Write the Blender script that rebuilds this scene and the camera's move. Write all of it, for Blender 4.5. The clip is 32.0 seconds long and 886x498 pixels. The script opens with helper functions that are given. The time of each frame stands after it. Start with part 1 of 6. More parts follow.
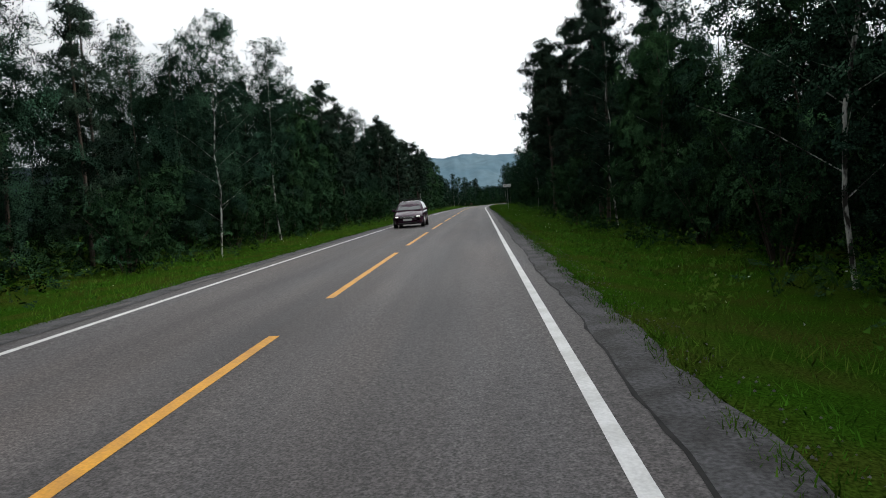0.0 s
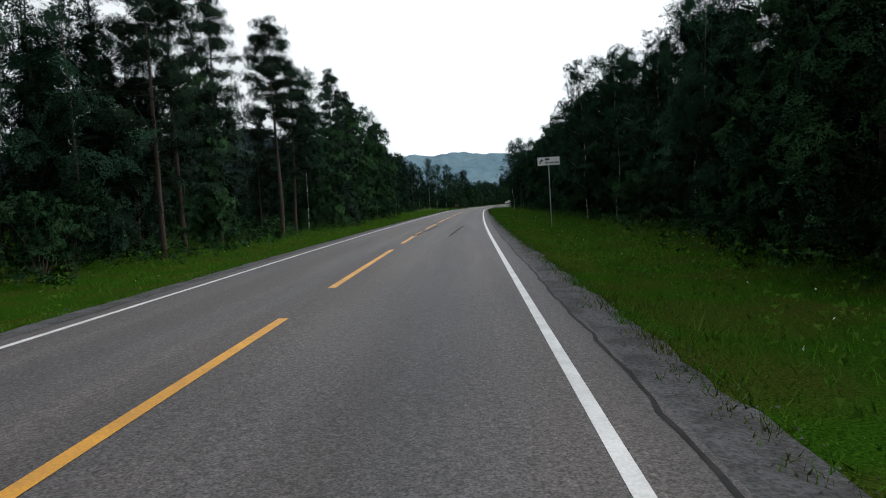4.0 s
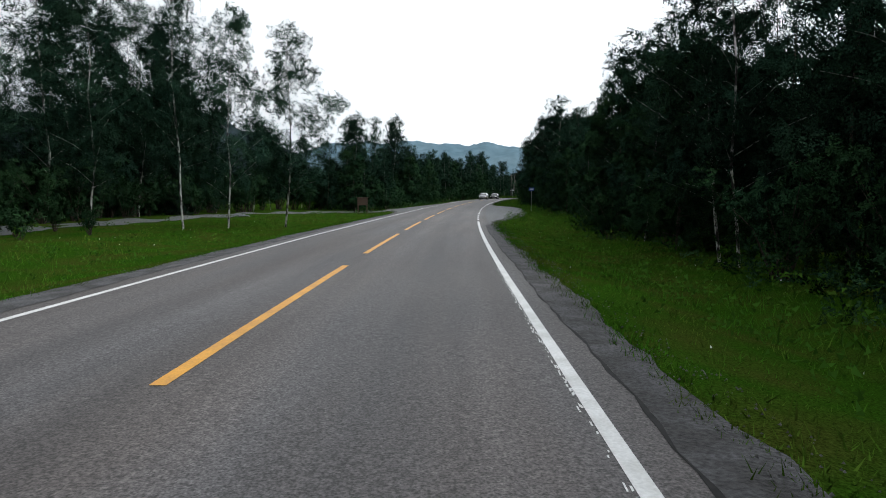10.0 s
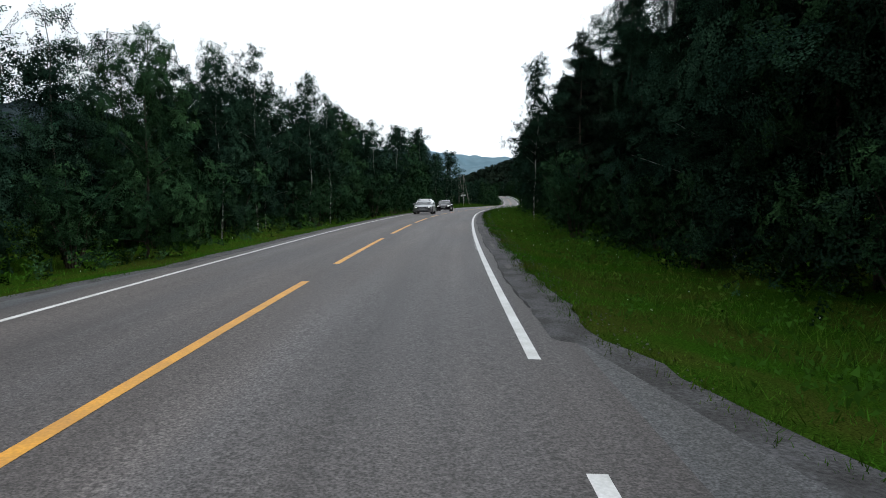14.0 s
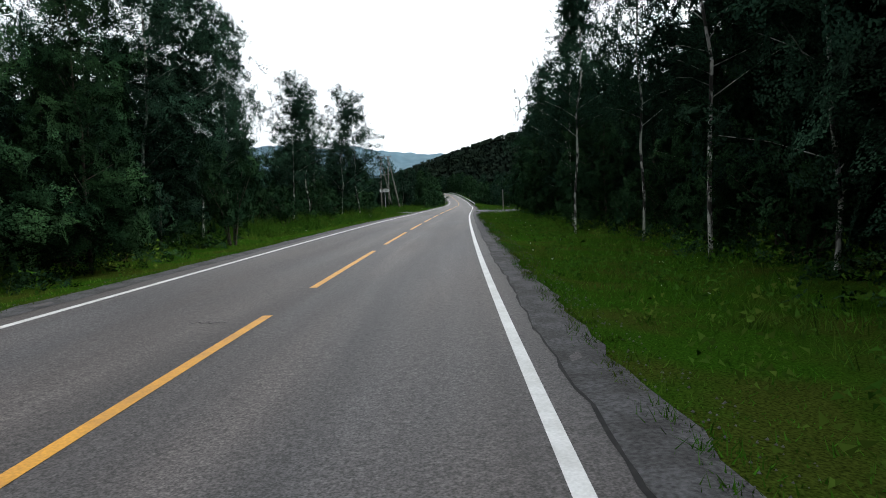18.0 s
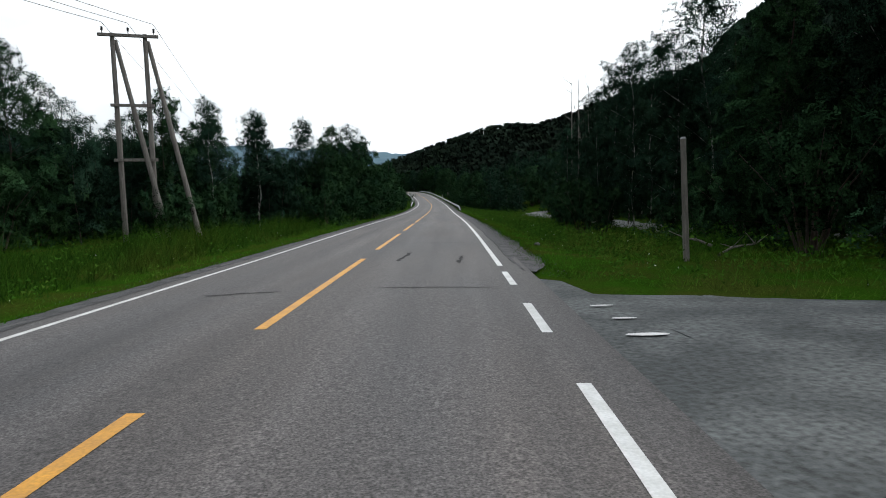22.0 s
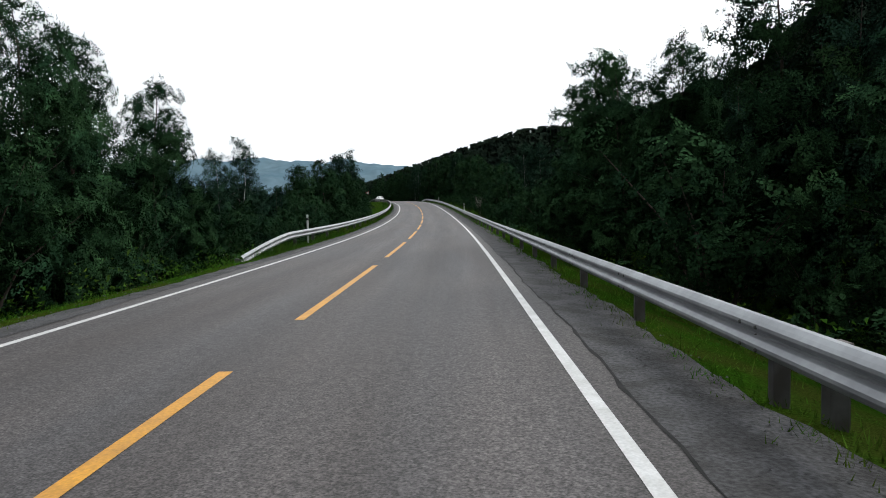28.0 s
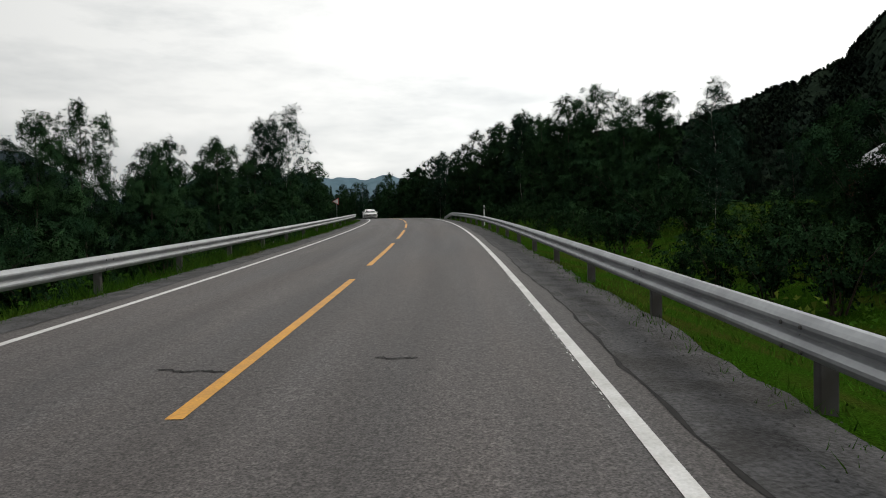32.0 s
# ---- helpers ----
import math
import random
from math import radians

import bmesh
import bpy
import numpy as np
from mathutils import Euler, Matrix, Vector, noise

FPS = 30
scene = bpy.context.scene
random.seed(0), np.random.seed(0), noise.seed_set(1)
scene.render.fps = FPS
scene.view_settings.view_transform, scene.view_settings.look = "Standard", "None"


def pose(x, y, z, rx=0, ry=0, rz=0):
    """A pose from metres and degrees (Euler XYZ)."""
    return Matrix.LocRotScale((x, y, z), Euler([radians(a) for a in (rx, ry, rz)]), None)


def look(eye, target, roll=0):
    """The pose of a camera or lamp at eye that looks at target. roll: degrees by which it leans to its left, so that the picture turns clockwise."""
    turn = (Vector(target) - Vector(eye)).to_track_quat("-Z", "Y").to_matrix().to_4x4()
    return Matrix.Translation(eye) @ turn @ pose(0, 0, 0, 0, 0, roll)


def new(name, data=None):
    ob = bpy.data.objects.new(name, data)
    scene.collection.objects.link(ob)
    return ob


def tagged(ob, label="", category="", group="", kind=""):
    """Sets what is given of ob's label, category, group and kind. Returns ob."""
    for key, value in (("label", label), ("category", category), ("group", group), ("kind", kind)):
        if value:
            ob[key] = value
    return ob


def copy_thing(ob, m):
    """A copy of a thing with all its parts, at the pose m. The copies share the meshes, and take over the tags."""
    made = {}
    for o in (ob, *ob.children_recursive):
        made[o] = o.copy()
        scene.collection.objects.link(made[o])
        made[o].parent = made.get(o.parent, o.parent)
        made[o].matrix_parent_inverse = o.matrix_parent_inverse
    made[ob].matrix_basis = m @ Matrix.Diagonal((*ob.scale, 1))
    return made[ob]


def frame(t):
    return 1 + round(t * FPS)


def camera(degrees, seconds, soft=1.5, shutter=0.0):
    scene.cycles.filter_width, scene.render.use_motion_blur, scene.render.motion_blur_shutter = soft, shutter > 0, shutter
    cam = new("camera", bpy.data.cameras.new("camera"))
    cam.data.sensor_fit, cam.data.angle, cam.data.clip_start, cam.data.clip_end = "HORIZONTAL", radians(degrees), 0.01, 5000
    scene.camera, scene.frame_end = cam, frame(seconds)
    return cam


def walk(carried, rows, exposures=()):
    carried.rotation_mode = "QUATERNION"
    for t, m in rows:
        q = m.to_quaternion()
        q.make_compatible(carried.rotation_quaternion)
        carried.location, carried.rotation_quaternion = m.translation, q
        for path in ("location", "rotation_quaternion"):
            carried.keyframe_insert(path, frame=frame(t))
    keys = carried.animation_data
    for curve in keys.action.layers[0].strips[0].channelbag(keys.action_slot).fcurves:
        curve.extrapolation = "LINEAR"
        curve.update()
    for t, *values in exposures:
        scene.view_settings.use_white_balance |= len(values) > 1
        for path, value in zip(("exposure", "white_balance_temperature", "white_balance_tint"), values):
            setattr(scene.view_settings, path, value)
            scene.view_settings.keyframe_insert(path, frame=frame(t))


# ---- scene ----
FOV = 68.07
EXPOSURES = [(0, -0.43, 6450, 7), (3, -0.46, 6400, 7), (6, -0.68, 6150, 6), (8, -0.48, 6200, 6), (10, -0.38, 6250, 6), (12, -0.37, 6250, 6), (13.5, -0.31, 6200, 6), (16, -0.30, 6200, 6), (17, -0.20, 6250, 6), (19, -0.05, 6300, 6), (21, -0.43, 6250, 6), (22, -0.53, 6300, 6), (25, -0.48, 6350, 6), (28, -0.48, 6350, 7), (29, -1.08, 6750, 7), (30, -1.03, 6750, 7), (32, -0.98, 6800, 7)]
cam = camera(FOV, 32.0, soft=1.0)
walk(cam, [
    (0.00, pose(2.58, 4.48, 1.57, 85.71, 3.56, 2.74)),
    (1.00, pose(2.70, 24.96, 1.58, 85.81, 3.05, 2.40)),
    (2.00, pose(2.90, 46.18, 1.54, 85.44, 2.72, 2.20)),
    (3.00, pose(3.09, 67.32, 1.45, 85.57, 2.32, 1.94)),
    (4.25, pose(3.24, 93.38, 1.32, 85.56, 2.11, 1.70)),
    (5.50, pose(3.44, 119.42, 1.15, 85.40, 1.90, 1.07)),
    (6.00, pose(3.62, 129.67, 1.07, 85.24, 1.87, 1.05)),
    (7.00, pose(4.10, 151.18, 0.89, 85.33, 1.60, 0.57)),
    (8.00, pose(4.62, 171.89, 0.72, 85.35, 1.72, 0.15)),
    (9.00, pose(5.34, 193.32, 0.57, 85.01, 0.24, -0.92)),
    (10.00, pose(6.30, 214.11, 0.40, 84.70, -0.09, -2.33)),
    (11.00, pose(7.74, 235.52, 0.15, 84.76, 0.38, -3.70)),
    (12.00, pose(9.34, 256.62, -0.09, 85.05, 0.01, -4.80)),
    (13.00, pose(11.69, 278.79, -0.27, 85.27, 0.27, -6.55)),
    (13.50, pose(13.04, 289.44, -0.33, 85.31, 0.19, -7.32)),
    (14.50, pose(16.04, 310.83, -0.41, 85.35, 0.21, -8.51)),
    (15.50, pose(19.61, 332.13, -0.46, 85.15, 0.22, -9.61)),
    (16.00, pose(21.57, 342.65, -0.51, 85.39, 0.40, -11.25)),
    (17.00, pose(25.99, 363.32, -0.66, 85.22, 1.07, -12.58)),
    (18.00, pose(30.97, 384.27, -0.86, 85.12, 1.32, -13.57)),
    (19.00, pose(36.41, 405.38, -1.10, 84.99, 1.41, -14.25)),
    (20.00, pose(42.34, 427.26, -1.33, 84.91, 1.50, -15.28)),
    (21.00, pose(48.06, 448.13, -1.59, 85.11, 0.33, -15.75)),
    (22.00, pose(54.44, 469.77, -1.81, 85.12, 1.65, -15.69)),
    (23.00, pose(60.81, 491.75, -2.02, 85.38, 1.14, -15.13)),
    (24.00, pose(66.63, 512.69, -2.25, 85.12, 0.85, -15.11)),
    (25.00, pose(72.43, 533.56, -2.56, 85.35, 0.70, -14.77)),
    (25.50, pose(75.31, 543.92, -2.72, 85.27, 0.77, -14.93)),
    (26.50, pose(81.07, 564.41, -2.96, 85.81, 0.81, -14.61)),
    (27.50, pose(86.74, 584.92, -3.09, 86.30, 0.85, -14.12)),
    (28.00, pose(89.55, 595.29, -3.13, 86.53, 1.04, -13.82)),
    (29.00, pose(95.06, 616.25, -3.13, 86.42, 0.63, -13.38)),
    (30.00, pose(100.57, 638.43, -2.97, 87.08, 0.57, -12.41)),
    (31.00, pose(105.49, 660.09, -2.61, 87.60, 0.28, -11.32)),
    (32.00, pose(110.04, 681.44, -2.04, 88.05, 1.33, -10.03)),
], exposures=EXPOSURES)

# The road's line: bend (1/km), rise (%) and crossfall (%) every 15 m
S_ORIGIN, DASH_START, EDGE_LEFT, EDGE_RIGHT = -2.12, 1.18, 3.188, 3.337
BEND = [
    -0.7763, -0.5279, -0.2785, -0.0885, -0.0568, -0.0087, 0.0573, 0.0374, -0.1764, -0.4438, -0.4672, -0.1940,
    -0.1462, -0.3493, -0.4588, -0.5862, -0.8858, -1.1763, -1.0099, -0.9307, -1.0898, -1.2702, -1.2494, -1.0924,
    -1.0647, -1.3205, -1.4351, -1.1561, -0.6746, -0.2261, -0.3964, -0.6055, -0.3657, 0.0705, 0.4327, 0.5050,
    0.3373, 0.0679, -0.0581, 0.1996, 0.2863, 0.0749, 0.1496, 0.6958, 0.9663, 0.8583, 0.7612, 0.9094,
    1.2209, 1.6072, 2.1308, 2.7279, 3.3128, 3.8815, 4.4445,
]
RISE = [
    0.350, 0.294, 0.224, -0.025, -0.207, -0.332, -0.408, -0.381, -0.471, -0.696, -1.010, -1.002,
    -0.854, -0.726, -0.693, -1.024, -1.273, -1.193, -0.889, -0.666, -0.528, -0.353, -0.170, -0.284,
    -0.716, -1.113, -1.295, -1.253, -0.998, -1.036, -1.029, -0.794, -0.654, -0.738, -0.890, -1.079,
    -1.459, -1.592, -1.425, -1.041, -0.714, -0.494, -0.055, 0.340, 0.869, 1.372, 2.090, 2.951,
    3.733, 3.991, 3.753, 3.204, 2.563, 1.932, 1.324,
]
FALL = [
    -1.34, -1.53, -0.87, 0.19, 0.67, 1.40, 2.01, 2.72, 3.81, 4.61, 4.28, 2.99,
    2.37, 2.68, 2.14, 1.43, 0.92, 0.59, 1.47, 2.33, 2.41, 2.97, 2.90, 2.91,
    2.41, 0.79, -1.17, -2.76, -2.86, -3.15, -2.98, -1.00, 1.32, 2.34, 3.31, 3.05,
    2.80, 2.47, 2.07, 1.72, 0.60, -0.22, -0.32, -0.22, -0.04, -0.88, -1.85, -2.13,
    -1.44, -1.00, -0.64, -0.23, 0.11, 0.30, 0.39,
]

# ---- world, sun ----
world = bpy.data.worlds.new("overcast_sky")
scene.world = world
world.use_nodes = True
wn, wl = world.node_tree.nodes, world.node_tree.links
wn.clear()
SUN_ELEV = radians(38)      # the veiled sun stands to the right of the road
sky = wn.new("ShaderNodeTexSky")
sky.sky_type, sky.sun_disc = "NISHITA", False
sky.sun_elevation, sky.sun_rotation = SUN_ELEV, radians(70)
sky.dust_density = 4.0
wcoord = wn.new("ShaderNodeTexCoord")
wsep = wn.new("ShaderNodeSeparateXYZ")
wl.new(wcoord.outputs["Generated"], wsep.inputs[0])
# cloud deck: soft banks stretched along the horizon
wmap = wn.new("ShaderNodeMapping")
wmap.inputs["Scale"].default_value = (2.2, 2.2, 9.0)
wl.new(wcoord.outputs["Generated"], wmap.inputs[0])
wnoise = wn.new("ShaderNodeTexNoise")
wnoise.inputs["Scale"].default_value, wnoise.inputs["Detail"].default_value = 1.6, 7
wnoise.inputs["Roughness"].default_value = 0.62
wl.new(wmap.outputs[0], wnoise.inputs["Vector"])
wband = wn.new("ShaderNodeMapRange")              # the deck thins to pale haze higher up
wband.inputs["From Min"].default_value, wband.inputs["From Max"].default_value = 0.06, 0.30
wband.inputs["To Min"].default_value, wband.inputs["To Max"].default_value = 0.30, 0.0
wl.new(wsep.outputs[2], wband.inputs["Value"])
wsub = wn.new("ShaderNodeMath")
wsub.operation = "SUBTRACT"
wl.new(wnoise.outputs["Fac"], wsub.inputs[0])
wl.new(wband.outputs[0], wsub.inputs[1])
wramp = wn.new("ShaderNodeValToRGB")
wramp.color_ramp.elements[0].position, wramp.color_ramp.elements[0].color = 0.10, (0.70, 0.73, 0.775, 1)
wramp.color_ramp.elements[1].position, wramp.color_ramp.elements[1].color = 0.46, (1.10, 1.11, 1.14, 1)
wl.new(wsub.outputs[0], wramp.inputs[0])
wscale = wn.new("ShaderNodeVectorMath")
wscale.operation = "SCALE"
wscale.inputs["Scale"].default_value = 0.10
wl.new(sky.outputs[0], wscale.inputs[0])
wmix = wn.new("ShaderNodeMixRGB")
wmix.inputs[0].default_value = 0.88
wl.new(wscale.outputs[0], wmix.inputs[1])
wl.new(wramp.outputs[0], wmix.inputs[2])
wbg = wn.new("ShaderNodeBackground")
wbg.inputs["Strength"].default_value = 1.9
# brighter cloud towards the veiled sun, duller behind
wdot = wn.new("ShaderNodeVectorMath")
wdot.operation = "DOT_PRODUCT"
wdot.inputs[1].default_value = (math.sin(radians(70)), math.cos(radians(70)), 0.2)
wl.new(wcoord.outputs["Generated"], wdot.inputs[0])
wside = wn.new("ShaderNodeMapRange")
wside.inputs["From Min"].default_value, wside.inputs["From Max"].default_value = -0.9, 1.0
wside.inputs["To Min"].default_value, wside.inputs["To Max"].default_value = 0.25, 1.45
wl.new(wdot.outputs["Value"], wside.inputs["Value"])
wgain = wn.new("ShaderNodeVectorMath")
wgain.operation = "SCALE"
wl.new(wmix.outputs[0], wgain.inputs[0])
wl.new(wside.outputs[0], wgain.inputs["Scale"])
wl.new(wgain.outputs[0], wbg.inputs[0])
wout = wn.new("ShaderNodeOutputWorld")
wl.new(wbg.outputs[0], wout.inputs[0])

sun_data = bpy.data.lights.new("sun", "SUN")
sun_data.energy, sun_data.angle, sun_data.color = 1.5, radians(12), (1.0, 0.96, 0.9)
sun_lamp = new("sun", sun_data)
sun_lamp.matrix_world = look((0, 0, 0), (-math.cos(SUN_ELEV) * math.sin(radians(70)), -math.cos(SUN_ELEV) * math.cos(radians(70)), -math.sin(SUN_ELEV)))


# ---- materials ----
def material(name, base, rough=0.8, metal=0.0, other=None, scale=4.0, low=0.35, high=0.65, fine=None, fine_amount=0.25,
             bump=0.0, bump_scale=None, island=0.0, spec=None, coords="Object", stretch=None):
    """A surface with two scales of variation: broad blotches towards `other`, and fine light and dark grain."""
    m = bpy.data.materials.new(name)
    m.use_nodes = True
    n, l = m.node_tree.nodes, m.node_tree.links
    b = n["Principled BSDF"]
    b.inputs["Roughness"].default_value, b.inputs["Metallic"].default_value = rough, metal
    if spec is not None:
        b.inputs["Specular IOR Level"].default_value = spec
    tc = n.new("ShaderNodeTexCoord")
    vec = tc.outputs[coords]
    if stretch:
        mp = n.new("ShaderNodeMapping")
        mp.inputs["Scale"].default_value = stretch
        l.new(vec, mp.inputs[0])
        vec = mp.outputs[0]
    mix = n.new("ShaderNodeMixRGB")
    mix.inputs[1].default_value = (*base, 1)
    mix.inputs[2].default_value = (*(other or tuple(c * 0.7 for c in base)), 1)
    tex = n.new("ShaderNodeTexNoise")
    tex.inputs["Scale"].default_value, tex.inputs["Detail"].default_value = scale, 6
    l.new(vec, tex.inputs["Vector"])
    rg = n.new("ShaderNodeMapRange")
    rg.inputs["From Min"].default_value, rg.inputs["From Max"].default_value = low, high
    l.new(tex.outputs["Fac"], rg.inputs["Value"])
    l.new(rg.outputs[0], mix.inputs[0])
    col = mix.outputs[0]
    if fine:
        ft = n.new("ShaderNodeTexNoise")
        ft.inputs["Scale"].default_value, ft.inputs["Detail"].default_value = fine, 3
        l.new(vec, ft.inputs["Vector"])
        fr = n.new("ShaderNodeMapRange")
        fr.inputs["From Min"].default_value, fr.inputs["From Max"].default_value = 0.3, 0.7
        fr.inputs["To Min"].default_value, fr.inputs["To Max"].default_value = 1 - fine_amount, 1 + fine_amount
        l.new(ft.outputs["Fac"], fr.inputs["Value"])
        sc = n.new("ShaderNodeVectorMath")
        sc.operation = "SCALE"
        l.new(col, sc.inputs[0])
        l.new(fr.outputs[0], sc.inputs["Scale"])
        col = sc.outputs[0]
    if island:
        ge = n.new("ShaderNodeNewGeometry")
        ir = n.new("ShaderNodeMapRange")
        ir.inputs["To Min"].default_value, ir.inputs["To Max"].default_value = 1 - island, 1 + island
        l.new(ge.outputs["Random Per Island"], ir.inputs["Value"])
        oi = n.new("ShaderNodeObjectInfo")
        orr = n.new("ShaderNodeMapRange")
        orr.inputs["To Min"].default_value, orr.inputs["To Max"].default_value = 0.75, 1.25
        l.new(oi.outputs["Random"], orr.inputs["Value"])
        mu = n.new("ShaderNodeMath")
        mu.operation = "MULTIPLY"
        l.new(ir.outputs[0], mu.inputs[0])
        l.new(orr.outputs[0], mu.inputs[1])
        sc2 = n.new("ShaderNodeVectorMath")
        sc2.operation = "SCALE"
        l.new(col, sc2.inputs[0])
        l.new(mu.outputs[0], sc2.inputs["Scale"])
        col = sc2.outputs[0]
    l.new(col, b.inputs["Base Color"])
    if bump:
        bt = n.new("ShaderNodeTexNoise")
        bt.inputs["Scale"].default_value, bt.inputs["Detail"].default_value = bump_scale or (fine or scale), 4
        l.new(vec, bt.inputs["Vector"])
        bp = n.new("ShaderNodeBump")
        bp.inputs["Strength"].default_value, bp.inputs["Distance"].default_value = bump, 0.02
        l.new(bt.outputs["Fac"], bp.inputs["Height"])
        l.new(bp.outputs[0], b.inputs["Normal"])
    return m


def foliage(m, per_metre, cover):
    """Turns each spray into many small leaves: rounded cells of the spray stay, the gaps between them are open."""
    n, l = m.node_tree.nodes, m.node_tree.links
    b = n["Principled BSDF"]
    tc = n.new("ShaderNodeTexCoord")
    vo = n.new("ShaderNodeTexVoronoi")
    vo.inputs["Scale"].default_value = per_metre
    vo.inputs["Randomness"].default_value = 1.0
    ns = n.new("ShaderNodeTexNoise")          # ragged, uneven leaf outlines
    ns.inputs["Scale"].default_value, ns.inputs["Detail"].default_value = per_metre * 1.3, 1
    l.new(tc.outputs["Object"], ns.inputs["Vector"])
    ad = n.new("ShaderNodeVectorMath")
    ad.operation = "MULTIPLY_ADD"
    ad.inputs[1].default_value = (0.9 / per_metre,) * 3
    l.new(ns.outputs["Color"], ad.inputs[0])
    l.new(tc.outputs["Object"], ad.inputs[2])
    l.new(ad.outputs[0], vo.inputs["Vector"])
    cut = n.new("ShaderNodeMath")
    cut.operation = "LESS_THAN"
    cut.inputs[1].default_value = cover
    l.new(vo.outputs["Distance"], cut.inputs[0])
    l.new(cut.outputs[0], b.inputs["Alpha"])
    # each leaf a little lighter or darker
    hue = n.new("ShaderNodeSeparateColor")
    l.new(vo.outputs["Color"], hue.inputs[0])
    rg = n.new("ShaderNodeMapRange")
    rg.inputs["To Min"].default_value, rg.inputs["To Max"].default_value = 0.5, 1.5
    l.new(hue.outputs[0], rg.inputs["Value"])
    sc = n.new("ShaderNodeVectorMath")
    sc.operation = "SCALE"
    l.new(b.inputs["Base Color"].links[0].from_socket, sc.inputs[0])
    l.new(rg.outputs[0], sc.inputs["Scale"])
    l.new(sc.outputs[0], b.inputs["Base Color"])
    return m


def asphalt(name, base, warm, tracks):
    """Worn asphalt: aggregate, blotches, and wheel tracks along the lanes (UV holds metres across and along)."""
    m = bpy.data.materials.new(name)
    m.use_nodes = True
    n, l = m.node_tree.nodes, m.node_tree.links
    b = n["Principled BSDF"]
    b.inputs["Roughness"].default_value = 0.72
    b.inputs["Specular IOR Level"].default_value = 0.35
    tc = n.new("ShaderNodeTexCoord")
    uv = n.new("ShaderNodeUVMap")
    uv.uv_map = "plan"

    def noise_tex(vec, scale, detail, stretch=None):
        if stretch:
            mp = n.new("ShaderNodeMapping")
            mp.inputs["Scale"].default_value = stretch
            l.new(vec, mp.inputs[0])
            vec = mp.outputs[0]
        t = n.new("ShaderNodeTexNoise")
        t.inputs["Scale"].default_value, t.inputs["Detail"].default_value = scale, detail
        l.new(vec, t.inputs["Vector"])
        return t.outputs["Fac"]

    def rng(v, a, c, lo, hi):
        r = n.new("ShaderNodeMapRange")
        for k, x in (("From Min", a), ("From Max", c), ("To Min", lo), ("To Max", hi)):
            r.inputs[k].default_value = x
        l.new(v, r.inputs["Value"])
        return r.outputs[0]

    def mul(a, c):
        k = n.new("ShaderNodeMath")
        k.operation = "MULTIPLY"
        l.new(a, k.inputs[0])
        l.new(c, k.inputs[1])
        return k.outputs[0]

    broad = rng(noise_tex(uv.outputs[0], 0.35, 4, (1.0, 0.12, 1)), 0.3, 0.7, 0.82, 1.16)
    streak = rng(noise_tex(uv.outputs[0], 2.2, 5, (1.0, 0.05, 1)), 0.3, 0.7, 0.84, 1.16)
    grain = rng(noise_tex(tc.outputs["Object"], 55, 2), 0.33, 0.67, 0.45, 1.7)
    speck = rng(noise_tex(tc.outputs["Object"], 23, 3), 0.34, 0.66, 0.68, 1.36)
    value = mul(mul(broad, streak), mul(grain, speck))
    if tracks:
        sx = n.new("ShaderNodeSeparateXYZ")
        l.new(uv.outputs[0], sx.inputs[0])
        ab = n.new("ShaderNodeMath")
        ab.operation = "ABSOLUTE"
        l.new(sx.outputs[0], ab.inputs[0])
        fl = n.new("ShaderNodeValToRGB")       # across a lane, 0 to 4 m
        sc = n.new("ShaderNodeMath")
        sc.operation = "MULTIPLY"
        sc.inputs[1].default_value = 0.25
        l.new(ab.outputs[0], sc.inputs[0])
        e = fl.color_ramp.elements
        e[0].position, e[0].color = 0.0, (0.86, 0.86, 0.86, 1)
        e[1].position, e[1].color = 1.0, (0.62, 0.62, 0.62, 1)
        for p, v in ((0.10, 0.95), (0.19, 1.12), (0.27, 1.08), (0.42, 0.84), (0.57, 1.0), (0.66, 1.1), (0.76, 1.0), (0.84, 1.0), (0.90, 0.94), (0.94, 0.8)):
            k = e.new(p)
            k.color = (v, v, v, 1)
        l.new(sc.outputs[0], fl.inputs[0])
        bw = n.new("ShaderNodeRGBToBW")
        l.new(fl.outputs[0], bw.inputs[0])
        value = mul(value, bw.outputs[0])
    tint = n.new("ShaderNodeMixRGB")
    tint.inputs[1].default_value, tint.inputs[2].default_value = (*base, 1), (*warm, 1)
    l.new(rng(noise_tex(uv.outputs[0], 0.8, 4, (1, 0.1, 1)), 0.35, 0.65, 0, 1), tint.inputs[0])
    s = n.new("ShaderNodeVectorMath")
    s.operation = "SCALE"
    l.new(tint.outputs[0], s.inputs[0])
    l.new(value, s.inputs["Scale"])
    l.new(s.outputs[0], b.inputs["Base Color"])
    bp = n.new("ShaderNodeBump")
    bp.inputs["Strength"].default_value, bp.inputs["Distance"].default_value = 0.5, 0.006
    l.new(noise_tex(tc.outputs["Object"], 60, 3), bp.inputs["Height"])
    l.new(bp.outputs[0], b.inputs["Normal"])
    return m


